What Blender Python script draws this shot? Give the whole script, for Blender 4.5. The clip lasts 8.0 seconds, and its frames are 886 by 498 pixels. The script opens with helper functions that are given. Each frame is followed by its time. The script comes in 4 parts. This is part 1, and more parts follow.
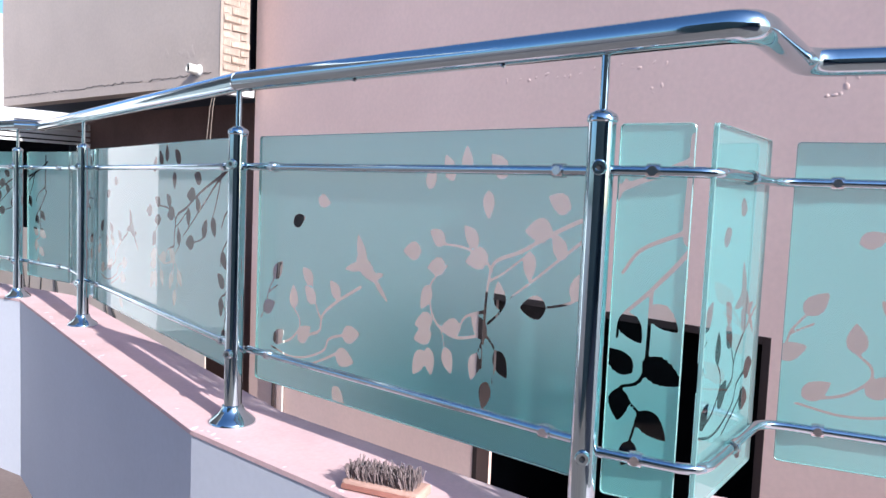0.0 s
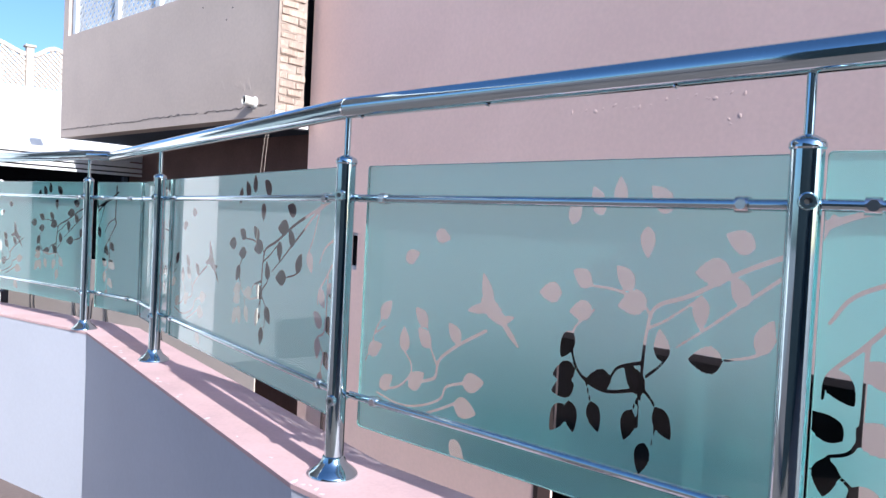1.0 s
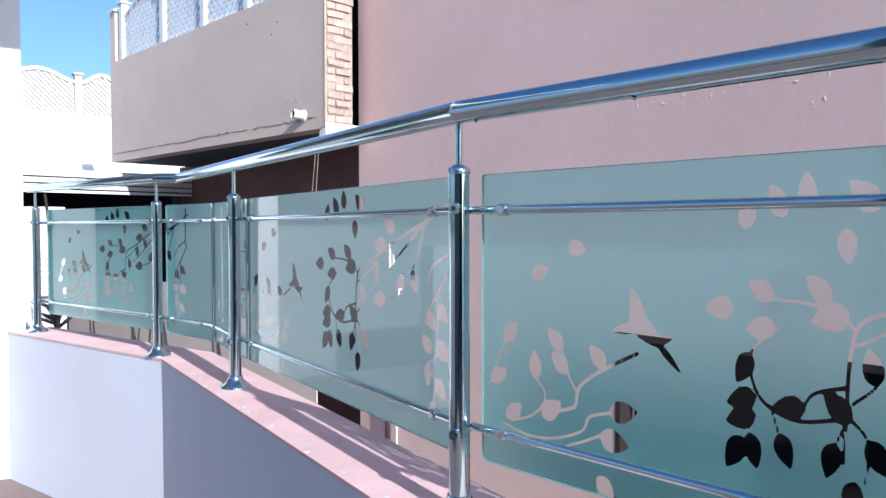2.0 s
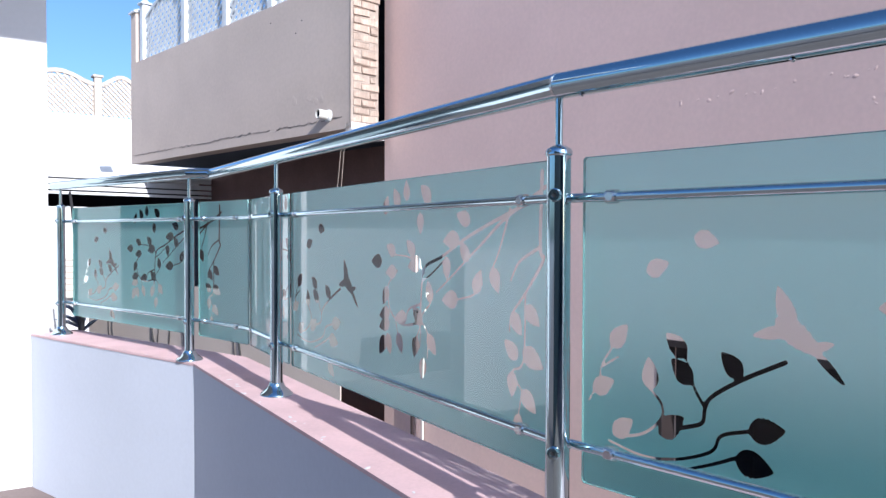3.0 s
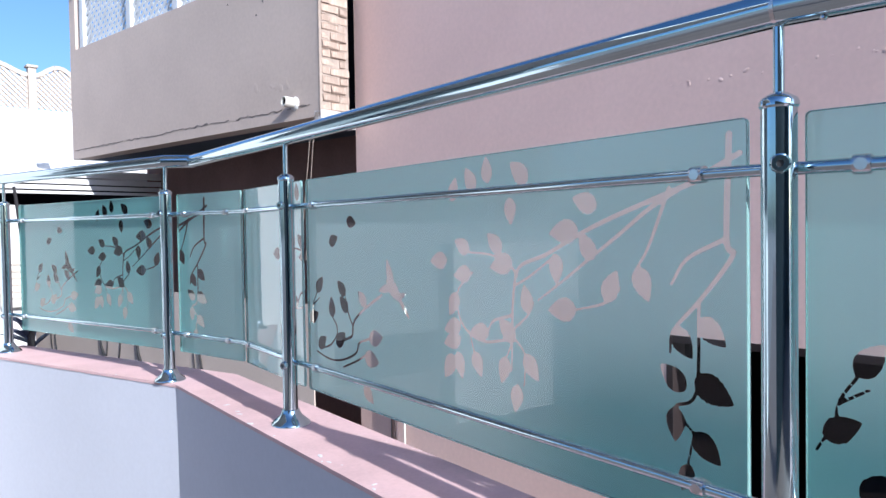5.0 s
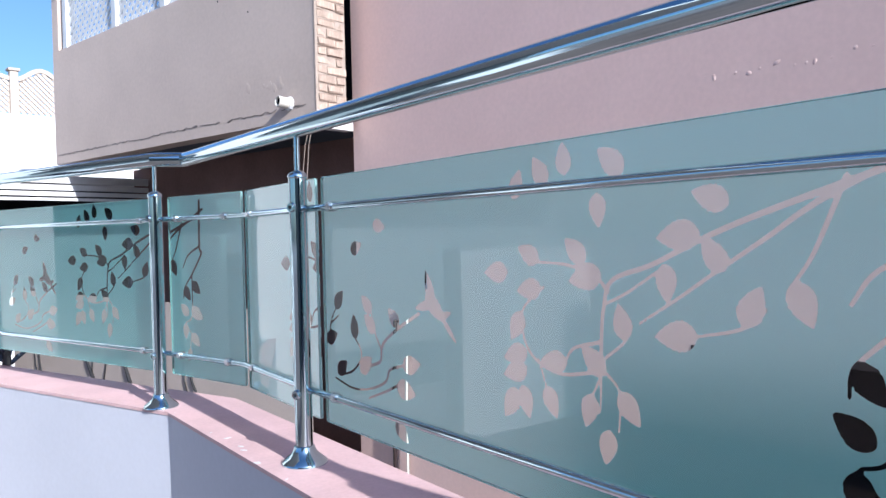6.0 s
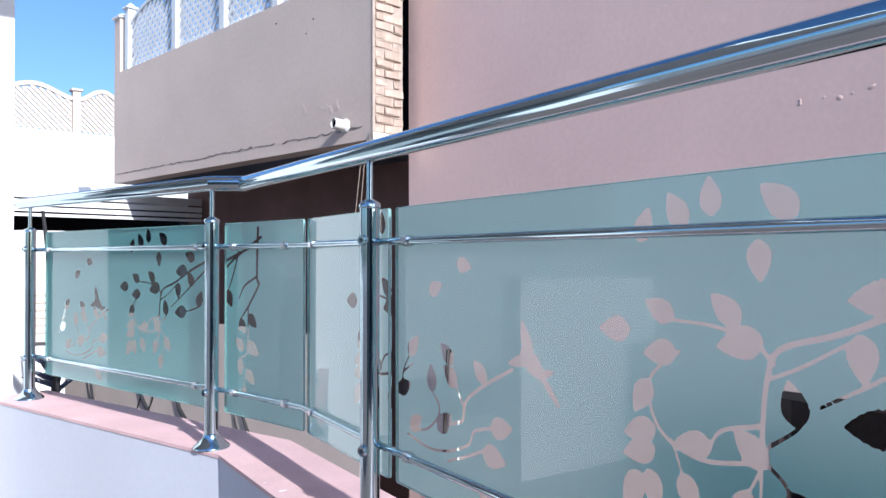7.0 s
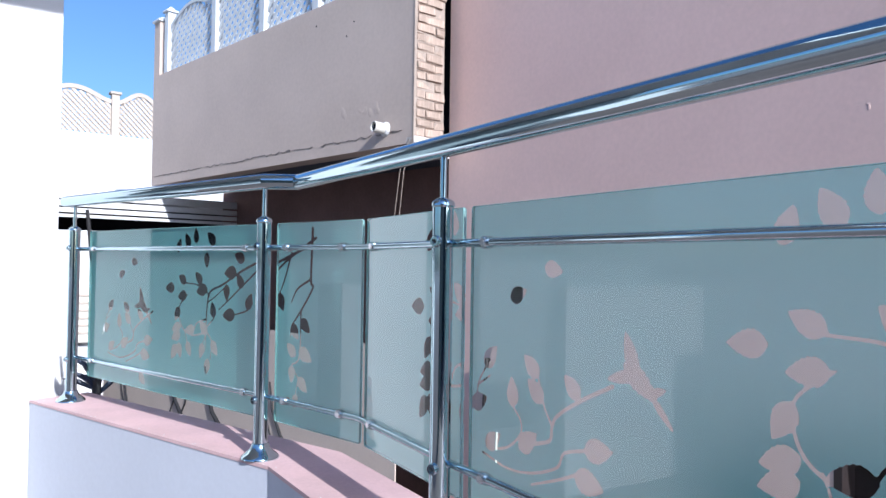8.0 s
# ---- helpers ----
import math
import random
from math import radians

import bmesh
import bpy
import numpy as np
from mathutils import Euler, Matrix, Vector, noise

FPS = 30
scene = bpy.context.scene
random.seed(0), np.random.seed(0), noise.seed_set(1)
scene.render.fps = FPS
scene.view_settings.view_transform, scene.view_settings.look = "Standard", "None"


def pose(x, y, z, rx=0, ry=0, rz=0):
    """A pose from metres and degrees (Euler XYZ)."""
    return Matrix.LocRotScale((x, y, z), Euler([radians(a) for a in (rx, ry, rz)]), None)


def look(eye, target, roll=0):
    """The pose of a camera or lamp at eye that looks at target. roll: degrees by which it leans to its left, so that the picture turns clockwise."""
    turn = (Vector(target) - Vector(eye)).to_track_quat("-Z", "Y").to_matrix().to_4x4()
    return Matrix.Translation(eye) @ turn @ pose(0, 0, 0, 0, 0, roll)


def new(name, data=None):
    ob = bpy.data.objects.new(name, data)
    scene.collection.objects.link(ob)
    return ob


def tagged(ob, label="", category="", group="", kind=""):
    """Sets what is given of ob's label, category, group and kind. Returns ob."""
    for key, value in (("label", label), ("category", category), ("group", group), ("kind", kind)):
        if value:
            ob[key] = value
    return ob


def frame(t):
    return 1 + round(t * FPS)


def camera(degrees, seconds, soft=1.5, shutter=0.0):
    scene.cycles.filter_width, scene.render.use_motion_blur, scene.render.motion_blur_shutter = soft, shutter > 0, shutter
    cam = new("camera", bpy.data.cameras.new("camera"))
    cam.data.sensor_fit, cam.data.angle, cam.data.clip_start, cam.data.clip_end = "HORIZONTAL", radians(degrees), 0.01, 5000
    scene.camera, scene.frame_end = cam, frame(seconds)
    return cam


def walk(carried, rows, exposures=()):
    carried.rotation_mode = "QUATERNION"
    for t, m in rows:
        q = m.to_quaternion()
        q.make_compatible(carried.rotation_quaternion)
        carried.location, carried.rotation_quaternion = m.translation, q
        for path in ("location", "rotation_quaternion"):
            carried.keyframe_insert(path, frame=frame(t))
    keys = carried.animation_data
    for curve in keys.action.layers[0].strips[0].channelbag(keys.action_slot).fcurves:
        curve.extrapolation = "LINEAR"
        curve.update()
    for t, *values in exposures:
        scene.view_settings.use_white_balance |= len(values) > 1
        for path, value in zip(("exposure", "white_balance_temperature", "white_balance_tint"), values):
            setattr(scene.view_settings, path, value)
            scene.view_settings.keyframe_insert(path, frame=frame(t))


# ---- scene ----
cam = camera(62.7, 8.0)
PATH = [
    (0, (0.186, -0.001, 1.571), (1.295, 1.656, 1.423), 2.4),
    (0.5, (0.119, 0.119, 1.567), (1.177, 1.811, 1.445), 3.0),
    (1, (0.089, 0.242, 1.567), (1.119, 1.955, 1.503), 2.8),
    (1.5, (0.04, 0.377, 1.577), (1.025, 2.117, 1.54), 0.9),
    (2, (0.008, 0.478, 1.584), (0.942, 2.246, 1.528), -0.1),
    (2.2, (-0.008, 0.526, 1.587), (0.894, 2.31, 1.531), -0.7),
    (3.3, (-0.063, 0.826, 1.544), (0.846, 2.608, 1.515), 0.2),
    (3.5, (-0.075, 0.898, 1.553), (0.847, 2.673, 1.534), -1.0),
    (4, (-0.116, 1.016, 1.551), (0.835, 2.776, 1.55), -1.5),
    (4.5, (-0.129, 1.174, 1.553), (0.882, 2.898, 1.5), -1.4),
    (4.7, (-0.128, 1.205, 1.547), (0.892, 2.924, 1.49), -1.1),
    (6, (-0.069, 1.619, 1.548), (0.989, 3.315, 1.507), -1.3),
    (6.5, (-0.044, 1.745, 1.567), (0.974, 3.466, 1.575), -0.8),
    (7, (-0.043, 1.855, 1.587), (0.91, 3.613, 1.61), -0.1),
    (7.5, (-0.054, 1.927, 1.584), (0.836, 3.717, 1.625), 0.7),
    (8, (-0.083, 2.023, 1.577), (0.804, 3.816, 1.62), 0.8),
]
walk(cam, [(t, look(eye, target, roll)) for t, eye, target, roll in PATH], [(0, 0.96, 6030, 11), (1, 0.88, 5900, 10), (4, 0.73, 5780, 9), (6.3, 0.77, 5800, 10), (7.2, 0.77, 5800, 10), (8, 0.58, 5650, 9)])

# ---- world, sun, exposure ----
SUN_EL, SUN_AZ = radians(30), Vector((0.087, -1.0))
world = bpy.data.worlds.new("sky")
scene.world = world
world.use_nodes = True
wn = world.node_tree.nodes
sky = wn.new("ShaderNodeTexSky")
sky.sky_type = 'NISHITA'
sky.sun_disc = False
sky.sun_elevation = SUN_EL
sky.sun_rotation = math.atan2(SUN_AZ.x, SUN_AZ.y)
sky.air_density, sky.dust_density, sky.ozone_density = 1.0, 1.8, 6.0
world.node_tree.links.new(sky.outputs[0], wn["Background"].inputs[0])
wn["Background"].inputs[1].default_value = 0.12
sun = new("sun", bpy.data.lights.new("sun", "SUN"))
sun.data.energy, sun.data.angle, sun.data.color = 5.0, radians(0.53), (1.0, 0.94, 0.87)
sun_way = Vector((SUN_AZ.x * math.cos(SUN_EL), SUN_AZ.y * math.cos(SUN_EL), math.sin(SUN_EL)))
sun.matrix_world = look(sun_way * 30, (0, 0, 0))


# ---- materials ----
def mat(name, color, rough=0.6, metal=0.0, var=0.12, scale=3.0, fine=60.0, bump=0.0, bump_scale=40.0, second=None, spec=0.5):
    """A principled surface with patches at one scale, grain at another and a fine relief."""
    m = bpy.data.materials.new(name)
    m.use_nodes = True
    nt = m.node_tree
    b = nt.nodes["Principled BSDF"]
    b.inputs["Roughness"].default_value, b.inputs["Metallic"].default_value = rough, metal
    b.inputs["Specular IOR Level"].default_value = spec
    tc = nt.nodes.new("ShaderNodeTexCoord")
    n1, n2 = nt.nodes.new("ShaderNodeTexNoise"), nt.nodes.new("ShaderNodeTexNoise")
    n1.inputs["Scale"].default_value, n1.inputs["Detail"].default_value = scale, 5
    n2.inputs["Scale"].default_value, n2.inputs["Detail"].default_value = fine, 3
    add = nt.nodes.new("ShaderNodeMix")
    add.inputs[0].default_value = 0.35
    nt.links.new(n1.outputs[0], add.inputs[2])
    nt.links.new(n2.outputs[0], add.inputs[3])
    ramp = nt.nodes.new("ShaderNodeValToRGB")
    dark = second if second else tuple(c * (1 - var) for c in color)
    light = tuple(min(1, c * (1 + var)) for c in color)
    ramp.color_ramp.elements[0].position, ramp.color_ramp.elements[1].position = 0.36, 0.64
    ramp.color_ramp.elements[0].color, ramp.color_ramp.elements[1].color = (*dark, 1), (*light, 1)
    for n in (n1, n2):
        nt.links.new(tc.outputs["Object"], n.inputs["Vector"])
    nt.links.new(add.outputs[0], ramp.inputs[0])
    nt.links.new(ramp.outputs[0], b.inputs["Base Color"])
    if bump:
        n3, bp = nt.nodes.new("ShaderNodeTexNoise"), nt.nodes.new("ShaderNodeBump")
        n3.inputs["Scale"].default_value, n3.inputs["Detail"].default_value = bump_scale, 6
        bp.inputs["Strength"].default_value, bp.inputs["Distance"].default_value = bump, 0.01
        nt.links.new(tc.outputs["Object"], n3.inputs["Vector"])
        nt.links.new(n3.outputs[0], bp.inputs["Height"])
        nt.links.new(bp.outputs[0], b.inputs["Normal"])
    return m


def vary_by_piece(m, amount):
    """Shifts the brightness of a material from piece to piece."""
    nt = m.node_tree
    b = nt.nodes["Principled BSDF"]
    link = b.inputs["Base Color"].links[0]
    src = link.from_socket
    hsv, oi, mr = nt.nodes.new("ShaderNodeHueSaturation"), nt.nodes.new("ShaderNodeObjectInfo"), nt.nodes.new("ShaderNodeMapRange")
    mr.inputs[3].default_value, mr.inputs[4].default_value = 1 - amount, 1 + amount
    nt.links.new(oi.outputs["Random"], mr.inputs[0])
    nt.links.new(mr.outputs[0], hsv.inputs["Value"])
    nt.links.new(src, hsv.inputs["Color"])
    nt.links.new(hsv.outputs[0], b.inputs["Base Color"])
    return m


PINK = mat("pink_plaster", (0.75, 0.53, 0.47), 0.85, var=0.06, scale=0.7, fine=30, bump=0.16, bump_scale=6)
BEIGE = mat("beige_plaster", (0.505, 0.41, 0.352), 0.85, var=0.07, scale=1.1, fine=25, bump=0.2, bump_scale=14)
LOWWALL = mat("sand_plaster", (0.48, 0.40, 0.35), 0.85, var=0.06, scale=1.5, fine=50, bump=0.2, bump_scale=20)
WHITE = mat("white_paint", (0.60, 0.595, 0.60), 0.6, var=0.03, scale=1.2, fine=40, bump=0.02, bump_scale=5)
PARAPET = mat("parapet_paint", (0.52, 0.54, 0.60), 0.75, var=0.04, scale=1.1, fine=50, bump=0.05, bump_scale=25)
COPING = mat("coping_paint", (0.57, 0.39, 0.39), 0.7, var=0.09, scale=5, fine=90, bump=0.10, bump_scale=40)
BRICK = vary_by_piece(mat("buff_brick", (0.39, 0.30, 0.245), 0.9, var=0.2, scale=9, fine=80, bump=0.6, bump_scale=50), 0.14)
MORTAR = mat("mortar", (0.33, 0.27, 0.23), 0.95, var=0.15, scale=9, fine=90, bump=0.6)
# Maroon plaster, with the overhang's shade darkened into its colour.
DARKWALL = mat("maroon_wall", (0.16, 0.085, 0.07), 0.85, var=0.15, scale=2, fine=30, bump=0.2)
# Near-black navy holds the shade below the slab and canopy.
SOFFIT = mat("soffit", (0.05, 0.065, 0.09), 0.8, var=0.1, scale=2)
# Near-black: the shade of rooms, gaps and hollows is in this colour.
DARK = mat("unlit_black", (0.006, 0.006, 0.008), 0.9, var=0.3, scale=3, spec=0.05)
CRACK_SHADE = mat("crack", (0.16, 0.135, 0.125), 0.9, var=0.2, scale=20)
FRAME = mat("brown_door_frame", (0.016, 0.006, 0.006), 0.7, var=0.2, scale=5)
STEEL = mat("polished_steel", (0.48, 0.60, 0.65), 0.07, 1.0, var=0.04, scale=8, fine=140)
STEELROUGH = mat("brushed_steel", (0.66, 0.67, 0.69), 0.2, 1.0, var=0.08, scale=14, fine=160)
RUBBER = mat("black_rubber", (0.015, 0.015, 0.017), 0.6, var=0.2)
PVC = mat("cream_plastic", (0.60, 0.57, 0.52), 0.45, var=0.05)
FENCE = mat("fence_white", (0.56, 0.58, 0.60), 0.6, var=0.05, scale=6)
CREAM = mat("cream_lattice", (0.42, 0.36, 0.31), 0.8, var=0.05, scale=6)
TERRACE = mat("terrace_screed", (0.16, 0.122, 0.112), 0.8, var=0.15, scale=1.2, fine=50, bump=0.2)
# Greyed white plaster: the porch's shade is part of this colour.
PORCH = mat("porch_plaster", (0.24, 0.265, 0.275), 0.85, var=0.05, scale=1, fine=40)
GROUND = mat("concrete_ground", (0.22, 0.20, 0.19), 0.9, var=0.15, scale=1.2, fine=50, bump=0.3)
CABLE = mat("black_cable", (0.015, 0.014, 0.016), 0.6, var=0.2)
BRISTLE = vary_by_piece(mat("bristle", (0.17, 0.13, 0.13), 0.8, var=0.3, scale=30), 0.3)
BRUSHWOOD = mat("brush_wood", (0.42, 0.26, 0.21), 0.7, var=0.15, scale=14, fine=90, bump=0.3)
BRUSHBAND = mat("brush_band", (0.30, 0.13, 0.10), 0.6, var=0.2, scale=20)
LEAFBLUE = mat("dark_leaf", (0.02, 0.03, 0.06), 0.5, var=0.3, scale=20)
# Very dark, so mirrored walls look shaded; the shade is in the colour.
HOUSE = mat("house_plaster", (0.032, 0.058, 0.072), 0.85, var=0.06, scale=1, fine=40)


def glass_material():
    m = bpy.data.materials.new("clear_glass")
    m.use_nodes = True
    nt = m.node_tree
    nt.nodes.remove(nt.nodes["Principled BSDF"])
    tr, gl, lw, pw, ma, mx = (nt.nodes.new("ShaderNode" + k) for k in ("BsdfTransparent", "BsdfGlossy", "LayerWeight", "Math", "Math", "MixShader"))
    lw.inputs["Blend"].default_value = 0.5
    pw.operation, ma.operation = 'POWER', 'MULTIPLY_ADD'
    pw.inputs[1].default_value = 4.0
    ma.inputs[1].default_value, ma.inputs[2].default_value = 1.0, 0.050
    nt.links.new(lw.outputs["Facing"], pw.inputs[0])
    nt.links.new(pw.outputs[0], ma.inputs[0])
    tr.inputs[0].default_value = (0.89, 0.984, 0.974, 1)
    gl.inputs["Roughness"].default_value = 0.01
    nt.links.new(ma.outputs[0], mx.inputs[0])
    nt.links.new(tr.outputs[0], mx.inputs[1])
    nt.links.new(gl.outputs[0], mx.inputs[2])
    nt.links.new(mx.outputs[0], nt.nodes["Material Output"].inputs[0])
    return m


def clear_back_material():
    """The rear of a sheet, where the coating lies against it and nothing mirrors."""
    m = bpy.data.materials.new("coated_glass_back")
    m.use_nodes = True
    nt = m.node_tree
    nt.nodes.remove(nt.nodes["Principled BSDF"])
    tr = nt.nodes.new("ShaderNodeBsdfTransparent")
    tr.inputs[0].default_value = (0.985, 1.0, 0.998, 1)
    nt.links.new(tr.outputs[0], nt.nodes["Material Output"].inputs[0])
    return m


def edge_material():
    m = mat("green_glass_edge", (0.24, 0.42, 0.41), 0.25, var=0.08, scale=12)
    m.node_tree.nodes["Principled BSDF"].inputs["Transmission Weight"].default_value = 0.3
    return m


def film_material():
    """Etched glass: scatters forwards, with a little light thrown back."""
    m = bpy.data.materials.new("frosted_film")
    m.use_nodes = True
    nt = m.node_tree
    nt.nodes.remove(nt.nodes["Principled BSDF"])
    rf, tl, df, m1, m2 = (nt.nodes.new("ShaderNode" + k) for k in ("BsdfRefraction", "BsdfTranslucent", "BsdfDiffuse", "MixShader", "MixShader"))
    tc, n1, n2, ramp, mixn = (nt.nodes.new("ShaderNode" + k) for k in ("TexCoord", "TexNoise", "TexNoise", "ValToRGB", "Mix"))
    n1.inputs["Scale"].default_value, n2.inputs["Scale"].default_value = 2.2, 120
    mixn.inputs[0].default_value = 0.2
    ramp.color_ramp.elements[0].color, ramp.color_ramp.elements[1].color = (0.37, 0.88, 0.89, 1), (0.43, 0.93, 0.94, 1)
    rf.inputs["Roughness"].default_value, rf.inputs["IOR"].default_value = 0.52, 1.4
    for n in (n1, n2):
        nt.links.new(tc.outputs["Object"], n.inputs["Vector"])
    nt.links.new(n1.outputs[0], mixn.inputs[2])
    nt.links.new(n2.outputs[0], mixn.inputs[3])
    nt.links.new(mixn.outputs[0], ramp.inputs[0])
    for s in (tl, df):
        nt.links.new(ramp.outputs[0], s.inputs[0])
    rf.inputs[0].default_value = (0.85, 1.0, 0.99, 1)
    m1.inputs[0].default_value, m2.inputs[0].default_value = 0.36, 0.50
    nt.links.new(tl.outputs[0], m1.inputs[1])
    nt.links.new(df.outputs[0], m1.inputs[2])
    nt.links.new(rf.outputs[0], m2.inputs[2])
    nt.links.new(m1.outputs[0], m2.inputs[1])
    nt.links.new(m2.outputs[0], nt.nodes["Material Output"].inputs[0])
    return m


GLASS, GLASSBACK, GLASSEDGE, FILM = glass_material(), clear_back_material(), edge_material(), film_material()


# ---- mesh helpers ----
def mesh_of(bm, name, material, smooth=False):
    me = bpy.data.meshes.new(name)
    bmesh.ops.recalc_face_normals(bm, faces=bm.faces)
    bm.to_mesh(me)
    bm.free()
    for m in (material if isinstance(material, (list, tuple)) else (material,)):
        me.materials.append(m)
    if smooth:
        me.polygons.foreach_set("use_smooth", [True] * len(me.polygons))
        me.set_sharp_from_angle(angle=radians(38))
    return me


def part(name, bm, material, parent=None, label="", smooth=False):
    ob = new(name, mesh_of(bm, name, material, smooth))
    if parent:
        ob.parent = parent
    return tagged(ob, label) if label else ob


def thing(name, label, category, group="", kind="", at=None):
    ob = new(name)
    if at is not None:
        ob.matrix_world = at
    return tagged(ob, label, category, group, kind)


def box(bm, lo, hi, m=None, bevel=0.0):
    g = bmesh.ops.create_cube(bm, size=1)["verts"]
    c, s = (Vector(lo) + Vector(hi)) / 2, Vector(hi) - Vector(lo)
    for v in g:
        v.co = Vector((v.co.x * s.x, v.co.y * s.y, v.co.z * s.z)) + c
    if bevel:
        es = list({e for v in g for e in v.link_edges})
        r = bmesh.ops.bevel(bm, geom=es, offset=bevel, segments=2, affect='EDGES', profile=0.5)
        g = list({v for f in r["faces"] for v in f.verts} | {v for v in g if v.is_valid})
    if m is not None:
        for v in g:
            v.co = m @ v.co
    return g


def beam(bm, a, b, across, deep, up=(0, 0, 1)):
    """A straight bar of rectangular section between two points."""
    a, b = Vector(a), Vector(b)
    z = (b - a).normalized()
    x = z.cross(Vector(up))
    x = x.normalized() if x.length > 1e-4 else Vector((1, 0, 0))
    y = z.cross(x)
    vs = [bm.verts.new(p + x * (i * across / 2) + y * (j * deep / 2)) for p in (a, b) for i, j in ((-1, -1), (1, -1), (1, 1), (-1, 1))]
    for k in ((0, 1, 2, 3), (7, 6, 5, 4), (0, 4, 5, 1), (1, 5, 6, 2), (2, 6, 7, 3), (3, 7, 4, 0)):
        bm.faces.new([vs[i] for i in k])


def tube(bm, pts, r, seg=20, caps=True):
    """A round bar along points, mitred at its bends; r: one radius, or one for each point."""
    pts = [Vector(p) for p in pts]
    radii = r if isinstance(r, (list, tuple)) else [r] * len(pts)
    rings, x = [], None
    for i, p in enumerate(pts):
        d0 = (p - pts[i - 1]).normalized() if i else (pts[1] - p).normalized()
        d1 = (pts[i + 1] - p).normalized() if i < len(pts) - 1 else d0
        t = (d0 + d1).normalized()
        x = (x - t * x.dot(t)).normalized() if x else (t.cross(Vector((0, 0, 1))) if abs(t.z) < 0.9 else t.cross(Vector((0, 1, 0)))).normalized()
        y = t.cross(x)
        stretch = 1 / max(0.5, t.dot(d0))
        bend = (d1 - d0)
        bend = bend.normalized() if bend.length > 1e-5 else None
        ring = []
        for k in range(seg):
            a = 2 * math.pi * k / seg
            o = (x * math.cos(a) + y * math.sin(a)) * radii[i]
            if bend:
                o += bend * o.dot(bend) * (stretch - 1)
            ring.append(bm.verts.new(p + o))
        rings.append(ring)
    for a, b in zip(rings, rings[1:]):
        for k in range(seg):
            bm.faces.new((a[k], a[(k + 1) % seg], b[(k + 1) % seg], b[k]))
    if caps:
        bm.faces.new(list(reversed(rings[0])))
        bm.faces.new(rings[-1])


def lathe(bm, profile, seg=28, m=None):
    """A turned shape from (radius, height) pairs."""
    rings = []
    for r, z in profile:
        rings.append([bm.verts.new((max(r, 1e-4) * math.cos(2 * math.pi * k / seg), max(r, 1e-4) * math.sin(2 * math.pi * k / seg), z)) for k in range(seg)])
    for a, b in zip(rings, rings[1:]):
        for k in range(seg):
            bm.faces.new((a[k], a[(k + 1) % seg], b[(k + 1) % seg], b[k]))
    bm.faces.new(list(reversed(rings[0])))
    bm.faces.new(rings[-1])
    if m is not None:
        for ring in rings:
            for v in ring:
                v.co = m @ v.co


def slab_between(bm, a, b, z0, z1, thick, bevel=0.0):
    """An upright slab whose front face runs from a to b in plan; it lies to the right of that way."""
    a, b = Vector((*a, 0)), Vector((*b, 0))
    d = (b - a)
    m = Matrix.Translation(a) @ Matrix(((d.normalized().x, d.normalized().y, 0, 0), (d.normalized().y, -d.normalized().x, 0, 0), (0, 0, 1, 0), (0, 0, 0, 1)))
    return box(bm, (0, 0, z0), (d.length, thick, z1), m, bevel)


# ---- plan ----
TOP = 0.94
P2, P3, P4, P5, P6 = (1.100, 0.893), (0.797, 1.895), (0.637, 3.480), (0.449, 4.425), (-0.119, 5.715)
C1, C2, C3 = (1.168, 0.660), (1.490, 0.775), (2.57, -0.90)
R1, R2 = (1.198, 0.712), (1.552, 0.835)
GK, HK = (0.610, 4.000), (0.548, 4.378)
PA, PB = Vector((2.988, 8.20)), Vector((3.756, 4.672))       # pink wall line
AA, AB = Vector((2.528, 7.92)), Vector((0.783, 13.36))       # annex wall line
PDIR, ADIR = (PB - PA).normalized(), (AB - AA).normalized()
PNORM, ANORM = Vector((PDIR.y, -PDIR.x)), Vector((-ADIR.y, ADIR.x))   # towards the railing


def xy(p, z=0.0):
    return Vector((p[0], p[1], z))


# ---- ground and sunken yard ----
bm = bmesh.new()
box(bm, (-300, -300, -1.75), (300, 300, -1.45))
tagged(part("ground", bm, GROUND), "grey concrete ground of the sunken yard", "ground", kind="structure")
bm = bmesh.new()
fp = [(-30, -30), (2.4, -30), (2.4, -0.7), (1.46, 0.70), (1.24, 0.63), (1.17, 0.93), (0.87, 1.92), (0.71, 3.5), (0.64, 4.37), (-0.05, 5.75), (-0.12, 5.83), (-30, 4.0)]
lo = [bm.verts.new((x, y, -1.4)) for x, y in fp]
hi = [bm.verts.new((x, y, 0.0)) for x, y in fp]
bm.faces.new(hi)
for i in range(len(fp)):
    bm.faces.new((lo[i], lo[(i + 1) % len(fp)], hi[(i + 1) % len(fp)], hi[i]))
tagged(part("terrace_floor", bm, TERRACE), "dark concrete terrace floor in front of the parapet", "floor", kind="structure")


# ---- parapet: angular front, pink coping ----
def offset_line(pts, d):
    """A plan line moved sideways, mitred at its corners; positive d: towards the camera's side."""
    out = []
    for i, p in enumerate(pts):
        p = Vector(p)
        d0 = (p - Vector(pts[i - 1])).normalized() if i else (Vector(pts[1]) - p).normalized()
        d1 = (Vector(pts[i + 1]) - p).normalized() if i < len(pts) - 1 else d0
        n0, n1 = Vector((-d0.y, d0.x)), Vector((-d1.y, d1.x))
        n = (n0 + n1).normalized()
        out.append(p + n * (d / max(0.4, n.dot(n0))))
    return out


LINE = [C3, C2, C1, P2, P3, (0.565, 4.345), (-0.181, 5.855)]


